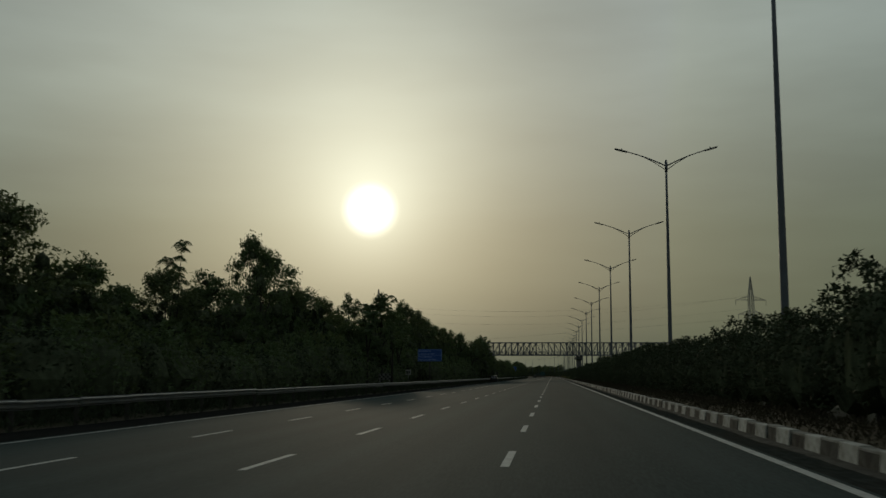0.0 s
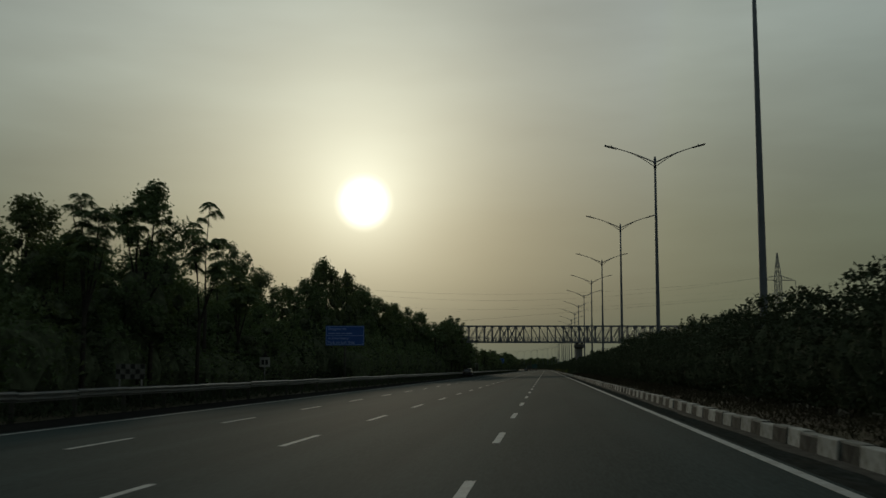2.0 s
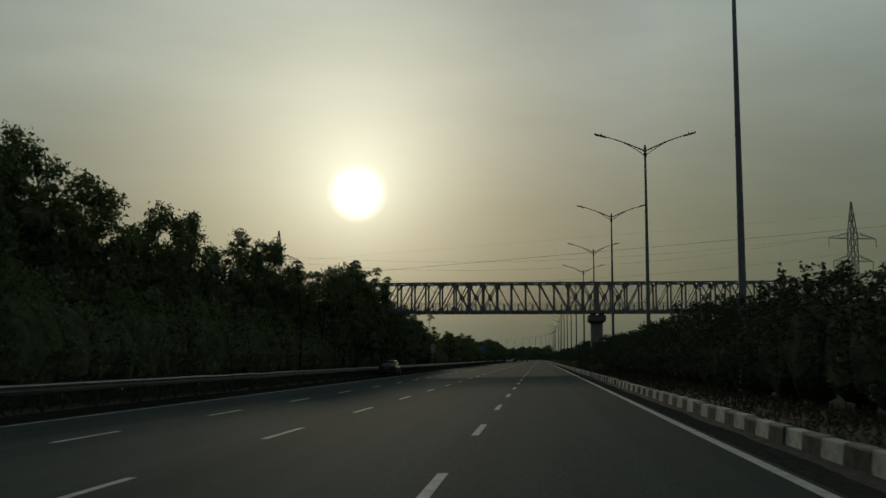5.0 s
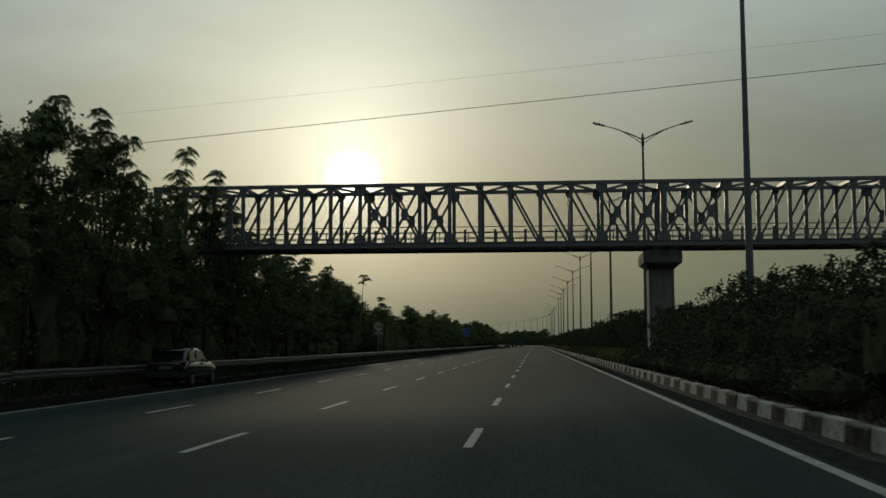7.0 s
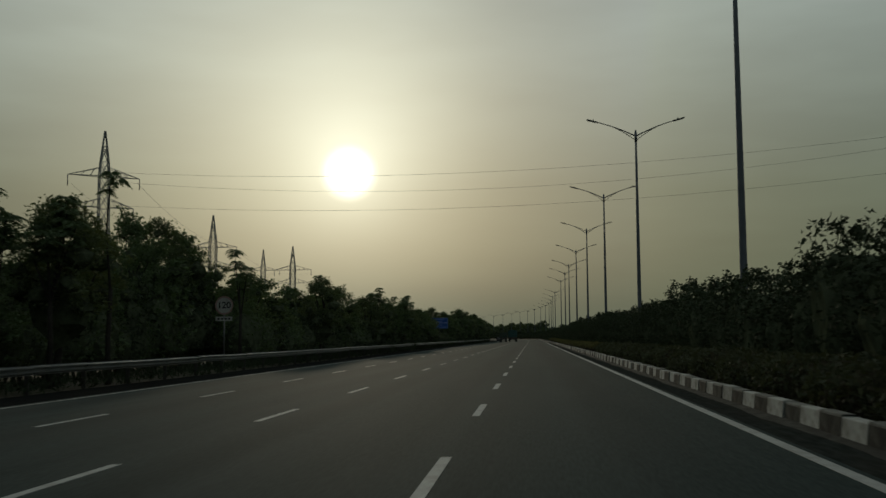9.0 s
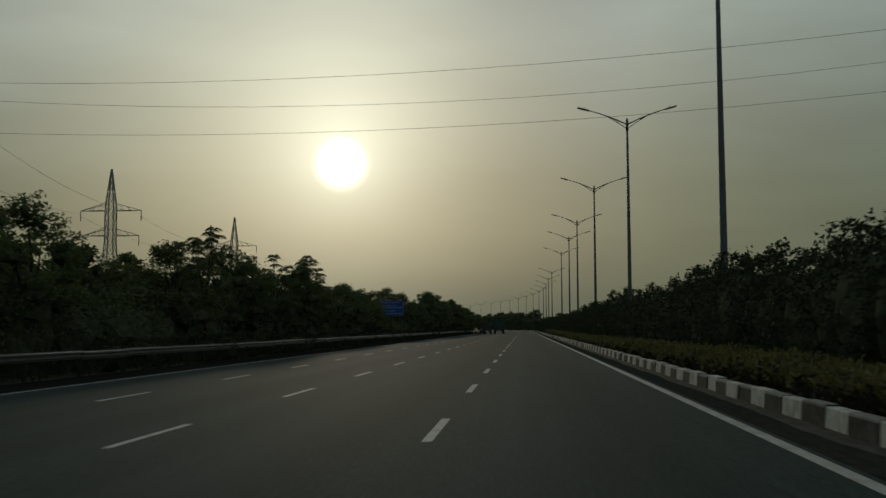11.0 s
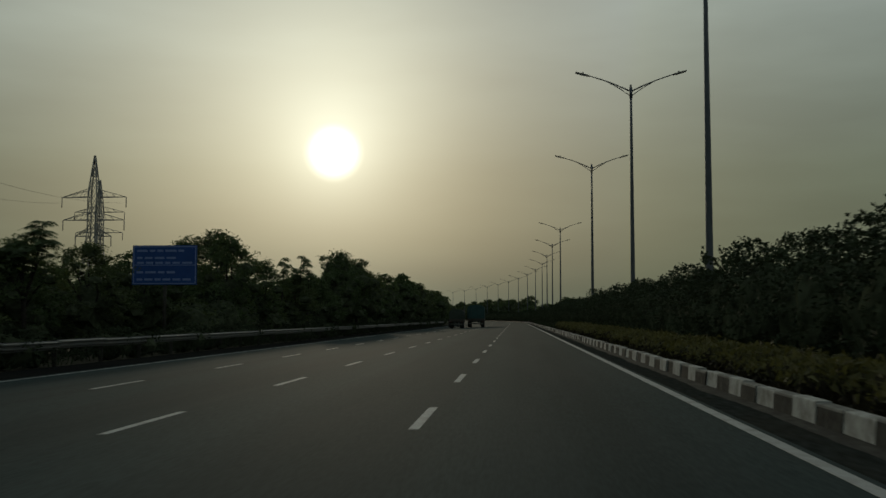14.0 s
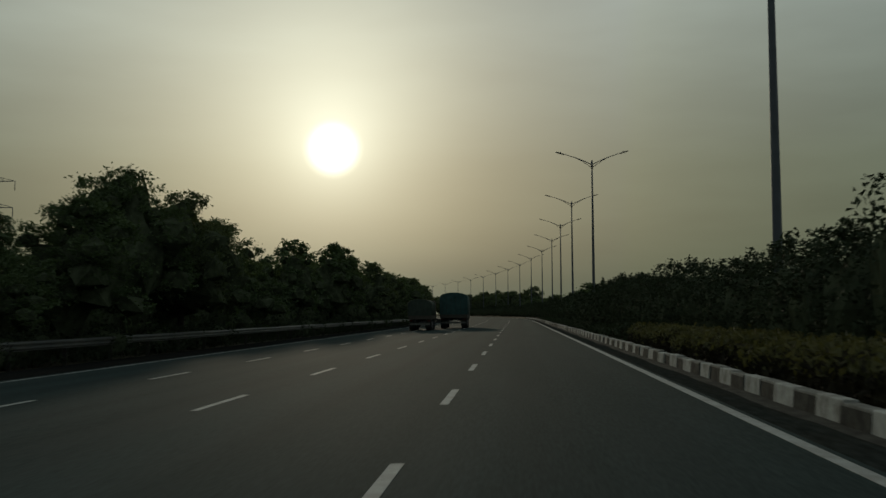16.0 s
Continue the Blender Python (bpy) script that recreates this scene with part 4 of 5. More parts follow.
# median hedge
HEDGE = [bush_mesh(40 + i, 1.25, 1.6, 3.0, 2300, 0.125, LEAF_HEDGE, 8) for i in range(5)]
HEDGE_FAR = [bush_mesh(50 + i, 1.25, 1.6, 3.0, 800, 0.21, LEAF_HEDGE, 5) for i in range(3)]
rr = random.Random(5)
y = 8.0
i = 0
while y < 900:
    if abs(y - 259.7) > 1.9:
        k = 0.98 + 0.07 * math.sin(y * 0.11) + 0.05 * math.sin(y * 0.37 + 1) + rr.uniform(-0.06, 0.08)
        for at, wide, more in ((22, 4, 0.12), (37, 7, 0.08), (114, 5, 0.1), (97, 6, 0.14), (138.5, 2.5, 0.2), (146, 6, 0.1), (250, 8, -0.08), (242, 5, -0.09), (271, 3, 0.12), (278.5, 5, 0.17), (286.3, 1.6, 0.14), (292, 4.5, -0.1), (391, 3.5, 0.24), (438, 9, 0.09), (450, 6, 0.06), (445, 2.5, -0.12), (462, 7, -0.12), (477.5, 4, -0.24), (488.6, 3.4, 0.13), (494, 2.2, -0.1), (502, 4, 0.05), (517, 10, -0.05), (529, 5, -0.08), (541, 10, 0.1)):
            k += more * math.exp(-((y - at) / wide) ** 2)
        if y > 600:
            k *= 1.1
        place("hedge_bush", HEDGE[i % 5] if y < 535 else HEDGE_FAR[i % 3], pose(HEDGE_X + shift(y) + rr.uniform(-0.2, 0.2), y, 0.1, 0, 0, rr.choice((0, 180)) + rr.uniform(-14, 14)) @ Matrix.Diagonal((1, 1, k, 1)), "tall dense dark green median hedge bush", "bush", "median hedge")
    y += rr.uniform(2.05, 2.5) if y < 560 else 4.2
    i += 1


def tuft_strip(name, x0, x1, y0, y1, h0, h1, n, mat, seed, leaf, label, category, lumps=0.5):
    """Low growth along the median, as one body of many blades."""
    rng = np.random.default_rng(seed)
    y = rng.uniform(y0, y1, n)
    x = rng.uniform(x0, x1, n)
    wave = 0.5 + 0.5 * np.sin(y * 1.9 + 2 * np.sin(y * 0.31)) * lumps
    edge = 1 - (np.abs(x - (x0 + x1) / 2) / ((x1 - x0) / 2)) ** 3 * 0.5
    top = (h0 + (h1 - h0) * wave) * edge
    z = (0.14 if x0 > 0 else -0.55) + top * rng.uniform(0.15, 1.0, n) ** 0.6
    sh = np.array([shift(q) for q in y])
    v, f = leaf_arrays(np.stack([x + sh, y, z], axis=1), leaf, rng, 2.2, 0.2)
    me = mesh_from(name, [(v, f, 0)], [mat])
    return tagged(new(name, me), label, category, kind="stuff")


def low_planting(name, y0, y1, n, mat, seed, leaf, label, height, flank=0.1):
    """A clipped border hedge: a twiggy body under a skin of small leaves, its top uneven."""
    rng = np.random.default_rng(seed)

    def tops(y):
        return np.interp(y, *zip(*height)) * (1 + 0.1 * np.sin(y * 0.83) + 0.07 * np.sin(y * 2.3 + 1) + 0.05 * np.sin(y * 5.1))

    def skin(q, y, out):
        x = np.interp(q, (0, 0.34, 0.5, 1.0), (4.28 - out, 4.3 - out, 4.55, 5.9)) + 0.07 * np.sin(y * 1.7 + q * 3)
        z = 0.13 + tops(y) * np.interp(q, (0, 0.34, 0.5, 1.0), (0.0, 0.72, 0.97 + out, 0.85 + out))
        return x, z

    ys = np.arange(y0, y1, 0.3)
    qs = np.linspace(0, 1, 7)
    verts = []
    for y in ys:
        x, z = skin(qs, y, -0.05)
        verts += [(a + shift(y) + rng.uniform(-0.04, 0.04), y, c + rng.uniform(-0.05, 0.03)) for a, c in zip(x, z)]
    faces = [(r * 7 + k, r * 7 + k + 1, r * 7 + k + 8, r * 7 + k + 7) for r in range(len(ys) - 1) for k in range(6)]
    tri = [f[:3] for f in faces] + [(f[0], f[2], f[3]) for f in faces]
    y = rng.uniform(y0, y1, n)
    q = rng.uniform(0, 1, n) ** 0.8
    x, z = skin(q, y, 0.0)
    sh = np.array([shift(k) for k in y])
    p = np.stack([x + sh, y, z], axis=1) + rng.normal(scale=0.045, size=(n, 3))
    # flank leaves go dark brown: dry stems, with front-side shade put into colour
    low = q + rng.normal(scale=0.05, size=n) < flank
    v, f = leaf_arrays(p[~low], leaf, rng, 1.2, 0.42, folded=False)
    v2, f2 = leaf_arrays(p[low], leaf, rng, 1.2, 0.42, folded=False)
    me = mesh_from(name, [(v, f, 0), (v2, f2, 2), (np.array(verts), np.array(tri), 1)], [mat, TWIGS, LEAF_DEAD_SHADE])
    return tagged(new(name, me), label, "low hedge", kind="stuff")


low_planting("green_border_hedge", 255, 273.5, 9500, LEAF_LIME, 4, 0.13, "low bright green border hedge along the median kerb", ((255, 0.7), (287, 0.68)))
low_planting("dull_border_hedge", 273, 331, 22000, LEAF_GREY, 5, 0.13, "low greyish green border hedge along the median kerb", ((273, 0.7), (331, 0.6)))
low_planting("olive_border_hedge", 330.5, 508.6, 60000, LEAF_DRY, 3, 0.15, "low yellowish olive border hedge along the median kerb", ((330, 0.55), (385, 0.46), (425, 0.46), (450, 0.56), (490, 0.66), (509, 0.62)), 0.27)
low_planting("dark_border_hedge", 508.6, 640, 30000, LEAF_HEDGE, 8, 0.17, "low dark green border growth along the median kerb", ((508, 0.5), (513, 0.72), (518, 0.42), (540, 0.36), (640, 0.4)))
tuft_strip("dark_growth", 4.2, 5.9, 10, 236, 0.15, 0.5, 30000, LEAF_DEAD_SHADE, 6, 0.14, "dark withered low weeds along the median kerb", "grass")
tuft_strip("rail_weeds", -16.9, -15.12, 5, 640, 0.4, 0.85, 42000, LEAF_HEDGE, 12, 0.3, "dark rank weeds behind the guard rail", "weeds")
SHRUB = [bush_mesh(70 + i, 0.75, 0.8, 0.95, 700, 0.1, LEAF_HEDGE, 3) for i in range(3)]
y = 224.0
while y < 255.5:
    place("low_shrub", SHRUB[int(y) % 3], pose(4.95 + rr.uniform(-0.2, 0.3), y, 0.1, 0, 0, rr.uniform(0, 360)), "low dark shrub with pale flowers beside the kerb", "shrub", "median shrubs")
    y += 1.15
rng = np.random.default_rng(9)
pts = np.stack([rng.uniform(4.4, 5.8, 70), rng.uniform(222, 255, 70), rng.uniform(0.7, 1.1, 70)], axis=1)
v, f = leaf_arrays(pts, 0.06, rng, 0.6, 0.8)
tagged(new("blossom", mesh_from("blossom", [(v, f, 0)], [PETAL])), "scattered pale blossoms on the low shrubs", "flowers", kind="stuff")

# roadside trees
TREES = [tree_meshes(100 + i, 8.0, (2.5, 2.9, 2.2, 2.7, 3.1, 2.4)[i], (19, 21, 17, 20, 22, 18)[i], 40, 0.19, (LEAF_A, LEAF_B, LEAF_A, LEAF_B, LEAF_A, LEAF_A)[i]) for i in range(6)]
TREES_FAR = [tree_meshes(120 + i, 8.0, (2.6, 3.0, 2.4, 2.8)[i], (17, 19, 16, 18)[i], 13, 0.34, (LEAF_A, LEAF_B, LEAF_A, LEAF_A)[i], True) for i in range(4)]
TREES_SOLID = [tree_meshes(110 + i, 8.0, (2.8, 3.0, 2.6)[i], (21, 22, 19)[i], 40, 0.19, (LEAF_A, LEAF_B, LEAF_A)[i], True) for i in range(3)]
PLUMES = [plume_tree_meshes(140 + i, 8.0, LEAF_A, (5, 3, 6, 1)[i], (4, 3, 4, 2)[i]) for i in range(4)]
PLUME_COLUMNS = [plume_tree_meshes(150 + i, 8.0, LEAF_A, (3, 4, 3)[i], 7, True) for i in range(3)]
THICKET = [bush_mesh(60 + i, 1.9, 2.1, 4.0, 1000, 0.23, (LEAF_A, LEAF_B, LEAF_HEDGE, LEAF_A)[i], 6) for i in range(4)]
THICKET_FAR = [bush_mesh(80 + i, 1.9, 2.1, 4.0, 640, 0.3, (LEAF_A, LEAF_HEDGE)[i], 6) for i in range(2)]


def put_tree(meshes, x, y, h, yaw, wide, label, group):
    e = empty("tree", label, "tree", group)
    e.matrix_basis = pose(x, y, -0.62, 0, 0, yaw) @ Matrix.Diagonal((wide, wide, (h + 0.62) / 8.0, 1))
    for nm, me in zip(("trunk", "crown"), meshes):
        o = new(nm, me)
        o.parent = e
    return e


# the roadside wood: place across and along the road, height above the road
WOOD_NEAR = ((-24, 30, 7.5), (-24, 42, 9.0), (-24, 51, 7.2), (-24, 61, 7.5), (-24, 70, 8.3), (-24, 80, 12.3), (-25, 88.5, 12.3), (-24, 93.2, 9.3), (-24, 97, 9.4), (-24, 104.4, 9.0), (-20, 99.5, 6.4), (-17.6, 103, 9.2), (-19.5, 107, 6.5), (-24, 110, 7.8), (-19.5, 113.5, 6.0), (-24, 120, 6.0), (-19.5, 121, 5.4), (-19.5, 127, 5.3), (-25, 132, 6.4), (-24, 134.2, 7.1), (-24, 139.6, 8.0),
             (-24, 144, 9.2), (-33.5, 167, 14.5), (-25, 157, 9.0), (-25, 165.5, 10.4), (-24.7, 173.2, 13.1), (-27, 180, 14.3), (-24.1, 182.5, 12.6), (-25.5, 189, 12.1), (-23.2, 187, 11.0), (-24, 194, 12.1), (-22.5, 198.2, 10.5), (-22, 206.5, 10.3), (-23, 215, 10.9), (-22, 224, 10.8), (-20.5, 226.5, 10.3), (-20, 232, 8.5))
WOOD_MID = ((-17.5, 236, 9.0), (-17.5, 242, 9.9), (-17.5, 247, 9.2), (-17.8, 252, 8.0), (-18.2, 256.2, 6.2), (-18, 264, 6.6), (-18.5, 268, 6.8), (-18, 271.5, 7.0), (-17.8, 276.5, 7.0), (-18, 283, 5.6), (-18.5, 289, 5.6), (-18.5, 297, 5.6), (-18.3, 304, 6.7), (-24, 325.2, 9.0), (-25, 332.6, 9.3), (-25, 337.4, 9.1), (-23, 318, 7.2), (-20, 338, 5.8),
            (-17.5, 350, 6.1), (-18, 361, 6.0), (-18, 377, 5.6), (-18.2, 387.4, 6.2), (-18, 391, 5.4), (-18, 399, 5.2), (-18, 407, 5.6), (-18, 413, 5.3), (-18.3, 420, 5.0), (-18.3, 426, 5.5), (-18.3, 432, 5.7), (-18.3, 438.5, 5.4), (-18.5, 445, 4.6), (-18.8, 452, 4.3), (-20, 461.5, 4.6))
WOOD_FAR = ((-20.5, 470, 5.0), (-18.2, 479.3, 6.4), (-18, 486.6, 5.2), (-21.7, 487.4, 7.5), (-24.3, 488, 7.1), (-18, 497, 4.2), (-17.5, 506.5, 3.9), (-16.8, 512, 5.7), (-18, 519.5, 8.1), (-17, 525, 7.5), (-17.5, 533, 6.8), (-18, 541, 4.9), (-18, 556, 7.2), (-17, 569, 7.8), (-18, 580, 8.0), (-17, 595, 7.3), (-18, 607, 7.3), (-18, 620, 7.0))
PLUME_TREES = ((-17.7, 97.5, 8.0), (-17.3, 103.3, 9.4), (-17.8, 111.8, 9.9), (-17.1, 109, 8.4), (-18.4, 116, 8.5), (-17.8, 118, 7.0), (-17.5, 224.5, 8.6), (-17.5, 232, 8.2), (-17.3, 240.5, 10.0), (-17.0, 246.3, 10.7), (-17.0, 254.5, 10.7), (-16.4, 257.0, 9.9), (-17.2, 263.6, 9.6), (-17.6, 267, 9.2), (-18.5, 265.5, 8.8), (-17.2, 269.5, 8.1), (-17.0, 273, 8.2), (-17.1, 277, 7.9), (-17.3, 281.7, 7.6), (-17.3, 284.6, 7.8), (-17.3, 287.8, 7.4), (-17.5, 294, 7.3), (-17.2, 297.3, 6.3), (-17.6, 302, 6.7),
               (-16.2, 304, 7.8), (-17.6, 327, 6.7), (-17.5, 353, 6.6), (-17.5, 381, 6.9), (-17.5, 396.5, 6.5), (-17.5, 403.8, 6.9), (-17.5, 407.7, 6.8), (-17.5, 411.4, 7.1), (-18, 451, 4.9), (-17.6, 491.8, 5.9), (-17.6, 496.9, 6.3), (-17.6, 501.8, 6.4), (-17.5, 506.5, 5.2), (-24, 63.3, 9.7))
LONE_STEMS = (304, 111.8, 116)
rr = random.Random(11)
skyline = WOOD_NEAR + WOOD_MID + WOOD_FAR
by_y = sorted((y, 1.25 + (h - 1.25) * 18 / abs(x)) for x, y, h in skyline)
sky_y, sky_h = [a for a, _ in by_y], [b for _, b in by_y]


def wood_height(y):
    return float(np.interp(y, sky_y, sky_h))


def seen_height(y, near, far):
    return min(wood_height(y - near + (near - far) * k / 6) for k in range(7))


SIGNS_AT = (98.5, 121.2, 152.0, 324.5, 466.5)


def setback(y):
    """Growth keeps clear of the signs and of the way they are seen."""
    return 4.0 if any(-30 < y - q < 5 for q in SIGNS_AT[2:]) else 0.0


for i, (x, y, h) in enumerate(skyline):
    put_tree(TREES_FAR[i % 4] if y > 544 else TREES_SOLID[i % 3] if y > 509 else TREES[i % 6], x + shift(y), y, h + 0.25, rr.uniform(0, 360), rr.uniform(0.85, 1.05) * min(1.05, 0.75 + 0.035 * h), "leafy dark green roadside tree in a dense row", "roadside trees")
for i, (x, y, h) in enumerate(PLUME_TREES):
    put_tree(PLUMES[3] if y in LONE_STEMS else PLUME_COLUMNS[i % 3] if y > 480 else PLUMES[i % 3], x + shift(y), y, h + 0.1, rr.uniform(0, 360), 0.85, "slender tree with drooping feathery leaf sprays", "feathery roadside trees")
y, i = 22.0, 0
while y < 1000:
    far = y > 625
    h = wood_height(y) if not far else 7.0 + 0.8 * math.sin(y * 0.07)
    if far:
        put_tree(TREES_FAR[(i * 5 + 1) % 4], -18.5 + shift(y) + rr.uniform(-1, 1), y, h * rr.uniform(0.9, 1.05), rr.uniform(0, 360), 1.1, "leafy dark green tree far along the bend", "distant trees")
    elif i % 2:
        put_tree(TREES_FAR[(i * 3 + 2) % 4], -25.5 + rr.uniform(-1.2, 1.2), y, (1.25 + (seen_height(y, 4, 26) - 1.25) * 1.25) * rr.uniform(0.9, 1.05), rr.uniform(0, 360), 1.0, "leafy tree behind the roadside row", "background trees")
    y += 5.2 if not far else 7.0
    i += 1
y, i = 20.0, 0
while y < 640:
    h = min(5.2, wood_height(y) * 0.62)
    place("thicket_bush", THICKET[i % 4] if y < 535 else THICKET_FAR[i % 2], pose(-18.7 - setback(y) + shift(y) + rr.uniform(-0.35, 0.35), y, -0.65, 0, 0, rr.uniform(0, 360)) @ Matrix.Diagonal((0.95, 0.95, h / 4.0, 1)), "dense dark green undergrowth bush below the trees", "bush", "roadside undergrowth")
    if i % 2:
        h2 = seen_height(y, 1, 14) * 0.95
        place("tall_bush", THICKET_FAR[(i // 2) % 2], pose(-22.8 + shift(y) + rr.uniform(-0.5, 0.5), y, -0.7, 0, 0, rr.uniform(0, 360)) @ Matrix.Diagonal((1.25, 1.25, h2 / 4.0, 1)), "tall dark green undergrowth filling the wood", "bush", "roadside undergrowth")
    if y > 335 and rr.random() < (0.35 if y < 400 else 0.6):
        big = rr.uniform(1.0, 1.35)
        place("rail_bush", SHRUB[i % 3], pose(-16.1 + rr.uniform(-0.25, 0.2), y, -0.55, 0, 0, rr.uniform(0, 360)) @ Matrix.Diagonal((big, 1.4 * big, 1.25 * big, 1)), "low bush growing beside the guard rail", "bush", "rail bushes")
    y += 2.3
    i += 1
# undergrowth goes on round the bend
y, i = 642.0, 0
while y < 1000:
    place("thicket_bush", THICKET_FAR[i % 2], pose(-18.2 + shift(y) + rr.uniform(-0.5, 0.5), y, -0.7, 0, 0, rr.uniform(0, 360)) @ Matrix.Diagonal((1.3, 1.3, 1.15, 1)), "dense dark green undergrowth bush below the far trees", "bush", "roadside undergrowth")
    y += 4.2
    i += 1
# wood that closes the view behind the bend
y, i = 610.0, 0
while y < 1000:
    put_tree(TREES_FAR[(i * 3) % 4], 14 + shift(y) + rr.uniform(-3, 3), y, rr.uniform(7.5, 9.6) if y > 780 else rr.uniform(4.6, 5.6), rr.uniform(0, 360), 1.3, "leafy tree beyond the median on the bend", "distant trees")
    y += 8.0
    i += 1


# ---- vehicles ----
def wheel(e, x, y, z, r, w, side):
    bm = bmesh.new()
    disc_solid(bm, x - w / 2, y, z, r, w, "x", 28)
    bmesh.ops.bevel(bm, geom=[q for q in bm.edges if len(q.link_faces) == 2 and any(len(f.verts) > 4 for f in q.link_faces)], offset=0.03, segments=2, affect="EDGES")
    wh = part("wheel", bm, RUBBER, e)
    bm = bmesh.new()
    disc_solid(bm, x + side * (w / 2 - 0.02) - (0.03 if side < 0 else 0), y, z, r * 0.62, 0.03, "x", 20)
    part("rim", bm, PLASTIC, wh)
    bm = bmesh.new()
    xo = x + side * (w / 2 + 0.012)
    for k in range(5):
        a = 2 * math.pi * k / 5
        beam(bm, (xo, y, z), (xo, y + math.cos(a) * r * 0.6, z + math.sin(a) * r * 0.6), 0.03, 0.07)
    part("spokes", bm, RIM, wh)
    return wh


def loft(sections):
    """Skin through rings of equal count."""
    bm = bmesh.new()
    prev = None
    for ring in sections:
        cur = [bm.verts.new(p) for p in ring]
        if prev:
            for i in range(len(cur)):
                j = (i + 1) % len(cur)
                bm.faces.new((prev[i], prev[j], cur[j], cur[i])).smooth = True
        prev, first = cur, (cur if prev is None else first)
    bm.faces.new(first)
    bm.faces.new(prev[::-1])
    bmesh.ops.recalc_face_normals(bm, faces=bm.faces)
    return bm


def car(x, y, z, yaw, paint, label):
    e = empty("car", label, "car")
    W = 0.84

    def ring(yy, zlo, zbelt, w):
        return [(-w * 0.92, yy, zlo), (w * 0.92, yy, zlo), (w, yy, zlo + 0.12), (w, yy, zbelt - 0.2), (w * 0.95, yy, zbelt), (-w * 0.95, yy, zbelt), (-w, yy, zbelt - 0.2), (-w, yy, zlo + 0.12)]
    body = loft([ring(0.0, 0.42, 0.86, W * 0.9), ring(0.07, 0.3, 0.97, W * 0.96), ring(0.5, 0.24, 1.0, W), ring(2.0, 0.22, 0.97, W), ring(3.0, 0.24, 0.94, W), ring(3.7, 0.26, 0.84, W * 0.97), ring(4.0, 0.3, 0.7, W * 0.9)])
    part("body", body, paint, e)

    def cab(yy, ztop, w):
        return [(-w, yy, 0.9), (w, yy, 0.9), (w * 0.86, yy, ztop - 0.08), (w * 0.78, yy, ztop), (-w * 0.78, yy, ztop), (-w * 0.86, yy, ztop - 0.08)]
    top = loft([cab(0.16, 1.0, W * 0.93), cab(0.42, 1.38, W * 0.93), cab(0.75, 1.49, W * 0.94), cab(1.8, 1.52, W * 0.94), cab(2.35, 1.42, W * 0.94), cab(3.0, 0.96, W * 0.93)])
    part("roof", top, paint, e)
    bm = bmesh.new()
    q = [bm.verts.new(p) for p in ((-0.64, 0.165, 1.02), (0.64, 0.165, 1.02), (0.58, 0.40, 1.37), (-0.58, 0.40, 1.37))]
    bm.faces.new(q)
    r = bmesh.ops.extrude_face_region(bm, geom=bm.faces[:])
    bmesh.ops.translate(bm, verts=[v for v in r["geom"] if isinstance(v, bmesh.types.BMVert)], vec=(0, -0.02, 0.012))
    part("rear_window", bm, GLASS_DARK, e)
    for s in (-1, 1):
        for ya, yb in ((0.5, 1.25), (1.32, 2.5)):
            bm = bmesh.new()
            t = 0.15 if yb > 2 else 0.0
            pts = ((s * 0.775, ya, 1.0), (s * 0.775, yb, 1.0), (s * 0.70, yb - 0.25 - t, 1.38), (s * 0.70, ya + 0.12, 1.40))
            a = [bm.verts.new(p) for p in pts]
            b = [bm.verts.new((p[0] + s * 0.02, p[1], p[2])) for p in pts]
            bm.faces.new(b)
            for i in range(4):
                bm.faces.new((a[i], a[(i + 1) % 4], b[(i + 1) % 4], b[i]))
            bmesh.ops.recalc_face_normals(bm, faces=bm.faces)
            part("side_window", bm, GLASS_DARK, e)
        part("tail_light", bevelled_box(s * 0.68 - 0.1, s * 0.68 + 0.1, -0.01, 0.1, 0.78, 0.98, 0.02), TAIL_RED, e)
        part("door_mirror", bevelled_box(s * 0.93 - 0.1, s * 0.93 + 0.1, 2.35, 2.47, 0.95, 1.1, 0.03), paint, e)
        for yy in (0.72, 3.25):
            wheel(e, s * 0.74, yy, 0.31, 0.31, 0.2, s)
        bm = bmesh.new()
        beam(bm, (s * 0.79, 0.5, 0.985), (s * 0.795, 2.75, 0.965), 0.02, 0.03)
        part("window_trim", bm, CHROME, e, "chrome strip below the side windows")
    bm = bmesh.new()
    for a, b in (((-0.8, 0.03, 1.02), (-0.5, -0.03, 0.93)), ((-0.5, -0.03, 0.93), (0.5, -0.03, 0.93)), ((0.5, -0.03, 0.93), (0.8, 0.03, 1.02))):
        beam(bm, a, b, 0.03, 0.045)
    part("tail_strip", bm, CHROME, e, "chrome strip across the tail")
    bm = bmesh.new()
    box(bm, -0.62, 0.62, 0.2, 0.5, 1.43, 1.455)
    bmesh.ops.bevel(bm, geom=bm.edges[:], offset=0.01, segments=1, affect="EDGES")
    part("roof_spoiler", bm, paint, e)
    part("rear_bumper", bevelled_box(-0.76, 0.76, -0.06, 0.06, 0.36, 0.6, 0.03), PLASTIC, e)
    part("number_plate", bevelled_box(-0.26, 0.26, -0.02, 0.03, 0.68, 0.8, 0.005, 1), BOARD_GREY, e)
    e.matrix_basis = pose(x, y, z, 0, 0, yaw)
    return e


car(-14.05, 245.4, road_z(-14.05), 0, CAR_BLACK, "glossy black hatchback parked on the road shoulder")
car(-10.2 + shift(596), 590.0, road_z(-10.2), 1, CAR_DARK, "small dark car in the outer lane")


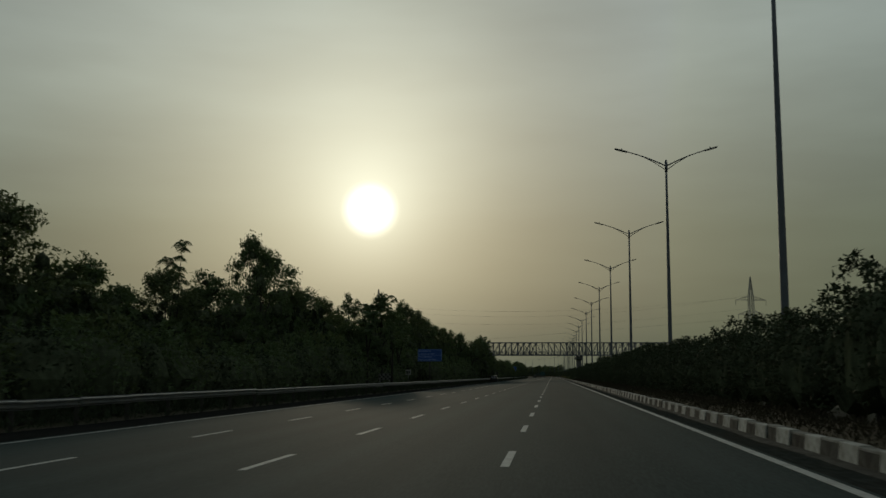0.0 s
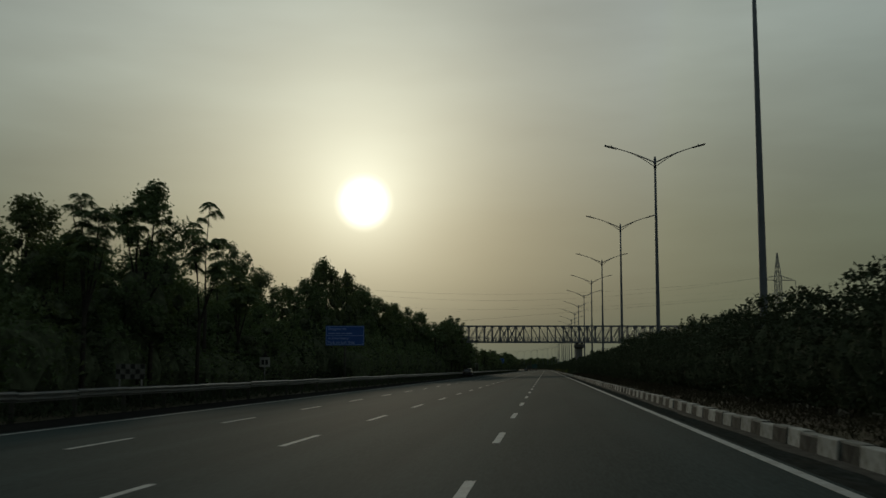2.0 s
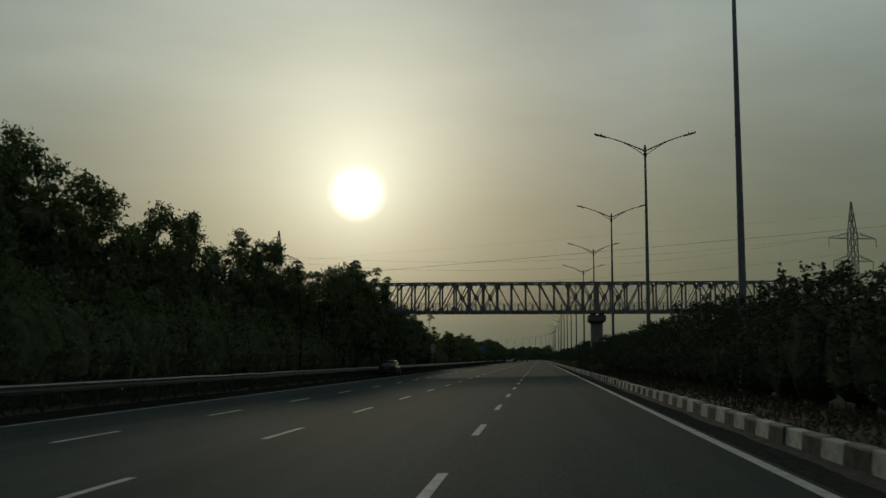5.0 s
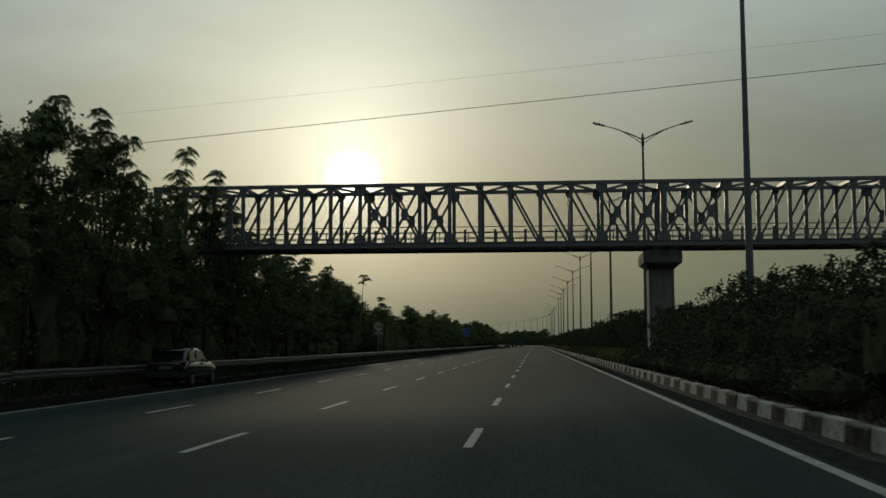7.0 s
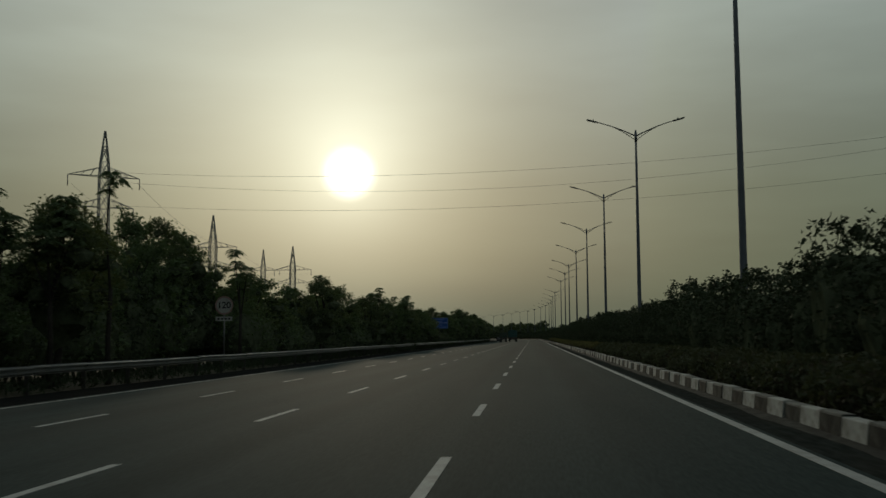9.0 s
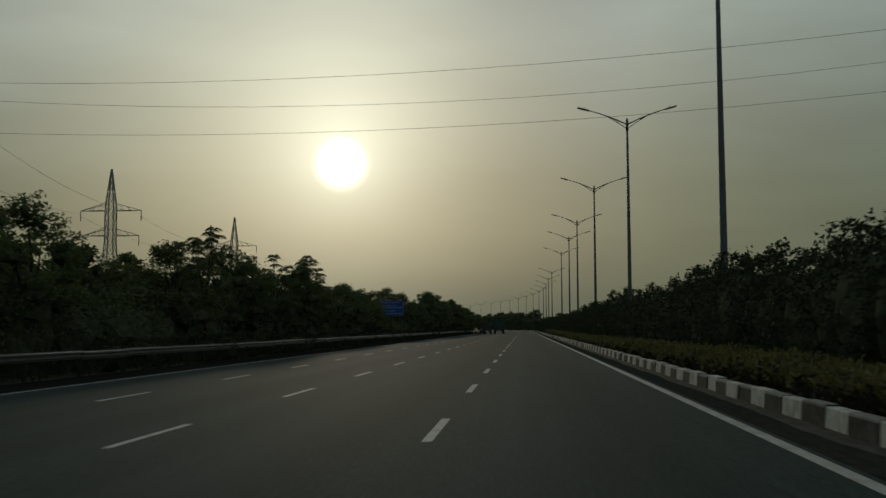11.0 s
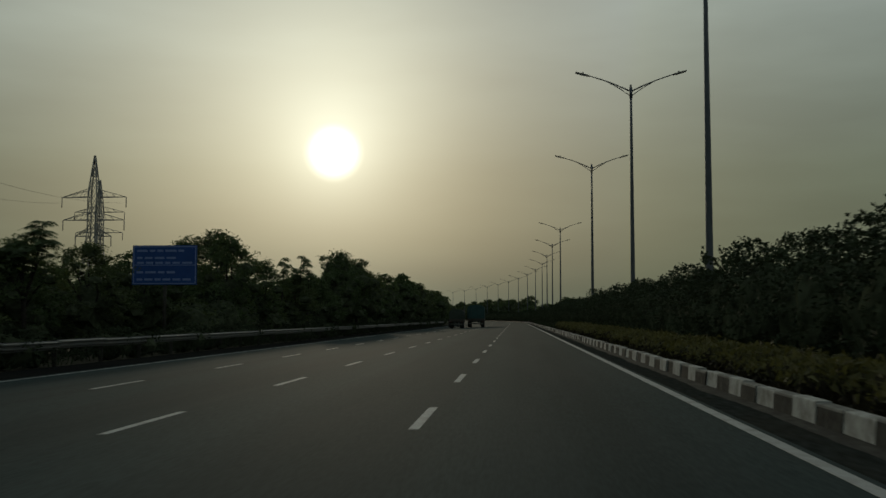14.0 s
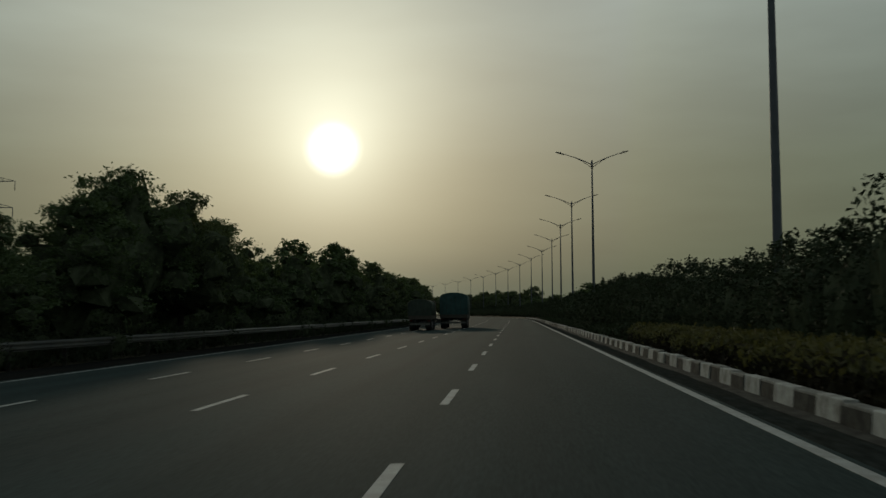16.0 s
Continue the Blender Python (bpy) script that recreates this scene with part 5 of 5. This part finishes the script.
def truck(x, y, z, yaw, w, h, ln, tarp, label):
    e = empty("truck", label, "truck")
    hw = w / 2
    bm = bmesh.new()
    for s in (-0.45, 0.45):
        box(bm, s - 0.06, s + 0.06, 0.1, ln + 1.8, 0.75, 1.0)
    part("chassis", bm, PLASTIC, e)
    part("cargo_bed", bevelled_box(-hw, hw, 0.0, ln, 1.0, 2.0, 0.03), TRUCK_PAINT, e)
    n = 9
    secs = []
    for yy, k in ((-0.04, 0.97), (0.05, 1.0), (ln * 0.3, 0.985), (ln * 0.5, 1.0), (ln * 0.75, 0.985), (ln, 0.97)):
        ring = [(-(hw + 0.03) * k, yy, 1.35), ((hw + 0.03) * k, yy, 1.35)]
        for i in range(n):
            a = math.pi * i / (n - 1)
            ring.append(((hw + 0.03) * k * math.cos(a) * (1 if 0 < i < n - 1 else 1), yy, h - 0.55 + 0.5 * math.sin(a) ** 0.8 * k))
        secs.append(ring)
    part("tarpaulin", loft(secs), tarp, e)
    bm = bmesh.new()
    for i in range(6):
        u = -hw + 0.2 + i * (w - 0.4) / 5
        tube(bm, [(u, -0.07, 1.4), (u, -0.06, h - 0.35)], [0.012, 0.012], 5)
    part("lashing_rope", bm, PLASTIC, e)
    part("rear_guard", bevelled_box(-hw + 0.15, hw - 0.15, -0.05, 0.05, 0.5, 0.68, 0.02), BOARD_GREY, e, "grey painted rear guard bar")
    for s in (-1, 1):
        part("tail_light", bevelled_box(s * (hw - 0.25) - 0.12, s * (hw - 0.25) + 0.12, -0.06, 0.0, 0.82, 0.95, 0.01), TAIL_RED, e)
        part("mudflap", bevelled_box(s * (hw - 0.35) - 0.28, s * (hw - 0.35) + 0.28, 0.35, 0.37, 0.3, 0.95, 0.005, 1), RUBBER, e)
        for yy in (1.0, 2.1, ln + 1.2):
            wheel(e, s * (hw - 0.3), yy, 0.5, 0.5, 0.5 if yy < 3 else 0.28, s)
    part("cab", bevelled_box(-hw + 0.05, hw - 0.05, ln + 0.15, ln + 2.0, 0.8, 2.75, 0.12, 3), TRUCK_PAINT, e)
    e.matrix_basis = pose(x, y, z, 0, 0, yaw)
    return e


truck(-5.52, 570.0, road_z(-5.52), 0.5, 2.6, 3.5, 6.5, TARP_TEAL, "cargo truck covered with a dark teal tarpaulin")
truck(-8.12, 563.5, road_z(-8.12), 0.5, 2.1, 2.85, 4.6, TARP_GREEN, "smaller cargo truck with a dark green tarpaulin")


# ---- guard rail ----
def guard_rail():
    e = tagged(new("guard_rail"), "galvanised corrugated guard rail on short posts along the shoulder", "guard rail")
    top = 0.45
    prof = ((0.0, 0.0), (-0.012, -0.02), (0.07, -0.07), (0.07, -0.10), (0.0, -0.14), (0.0, -0.175), (0.07, -0.215), (0.07, -0.245), (-0.012, -0.295), (0.0, -0.315))
    bm = bmesh.new()
    front = [[bm.verts.new((0.02 + a, s, top + b)) for a, b in prof] for s in (0.0, 4.03)]
    back = [[bm.verts.new((0.016 + a - 0.006, s, top + b)) for a, b in prof] for s in (0.0, 4.03)]
    for k in range(len(prof) - 1):
        bm.faces.new((front[0][k], front[0][k + 1], front[1][k + 1], front[1][k]))
        bm.faces.new((back[0][k + 1], back[0][k], back[1][k], back[1][k + 1]))
    bmesh.ops.recalc_face_normals(bm, faces=bm.faces)
    me = bpy.data.meshes.new("beam")
    bm.to_mesh(me)
    bm.free()
    me.materials.append(GALVANISED)
    bm = bmesh.new()
    box(bm, -0.16, -0.01, -0.02, 0.02, -0.75, top - 0.02)
    box(bm, -0.03, 0.012, -0.08, 0.08, top - 0.3, top - 0.03)
    mp = bpy.data.meshes.new("post")
    bm.to_mesh(mp)
    bm.free()
    mp.materials.append(RAIL_POST)
    k = 0
    y = -20.0
    rg = random.Random(3)
    while y < 640:
        m = pose(RAIL_X + shift(y) + rg.uniform(-0.02, 0.02), y, rg.uniform(-0.02, 0.02), 0, 0, math.degrees(turn(y)))
        for nm, mesh in (("beam", me), ("post", mp)):
            o = new(nm, mesh)
            o.parent = e
            o.matrix_basis = m
        y += 4.0
    return e


guard_rail()


# ---- median kerb of painted blocks ----
def kerb_block_mesh(mat, top):
    bm = bmesh.new()
    prof = ((0.0, -0.35), (0.0, 0.0), (0.0185, 0.25), (0.02, 0.27), (0.027, 0.281), (0.04, 0.285), (0.19, 0.285), (0.2, 0.275), (0.205, -0.35))
    a = [bm.verts.new((x, -0.4725, z)) for x, z in prof]
    b = [bm.verts.new((x, 0.4725, z)) for x, z in prof]
    for i in range(len(prof) - 1):
        bm.faces.new((a[i], a[i + 1], b[i + 1], b[i])).material_index = 1 if 2 <= i <= 6 else 0
    bm.faces.new(a[::-1])
    bm.faces.new(b)
    bmesh.ops.recalc_face_normals(bm, faces=bm.faces)
    me = bpy.data.meshes.new("kerb_block")
    bm.to_mesh(me)
    bm.free()
    me.materials.append(mat)
    me.materials.append(top)
    return me


kerb = tagged(new("kerb"), "black and white painted concrete median kerb blocks", "kerb", kind="structure")
KB = (kerb_block_mesh(KERB_WHITE, KERB_WHITE), kerb_block_mesh(KERB_BLACK, KERB_TOP))
KERB_STEP, KERB_START = 0.95275, 2.96
rk = random.Random(8)
rest_pieces = ([], [])
base_v = [np.array([v.co[:] for v in me.vertices]) for me in KB]
base_f = [[list(p.vertices) for p in me.polygons] for me in KB]
for k in range(0, 720):
    y = KERB_START + k * KERB_STEP
    dx, dz, tw = rk.uniform(-0.02, 0.02), rk.uniform(-0.018, 0.014), rk.uniform(-0.7, 0.7)
    m = pose(KERB_X + shift(y) + dx, y, 0.005 + dz, 0, 0, tw + math.degrees(turn(y)))
    if k < 300:
        o = new("kerb_block", KB[k % 2])
        o.parent = kerb
        o.matrix_basis = m
    else:
        rest_pieces[k % 2].append(m)
for ci in (0, 1):
    vs, fs = [], []
    for m in rest_pieces[ci]:
        off = len(vs)
        vs += [tuple(m @ Vector(p)) for p in base_v[ci]]
        fs += [[i + off for i in f] for f in base_f[ci]]
    me = bpy.data.meshes.new("kerb_run")
    me.from_pydata(vs, [], fs)
    for mm in KB[ci].materials:
        me.materials.append(mm)
    me.polygons.foreach_set("material_index", [p.material_index for p in KB[ci].polygons] * len(rest_pieces[ci]))
    o = new("kerb_run", me)
    o.parent = kerb
    o["kind"] = "stuff"
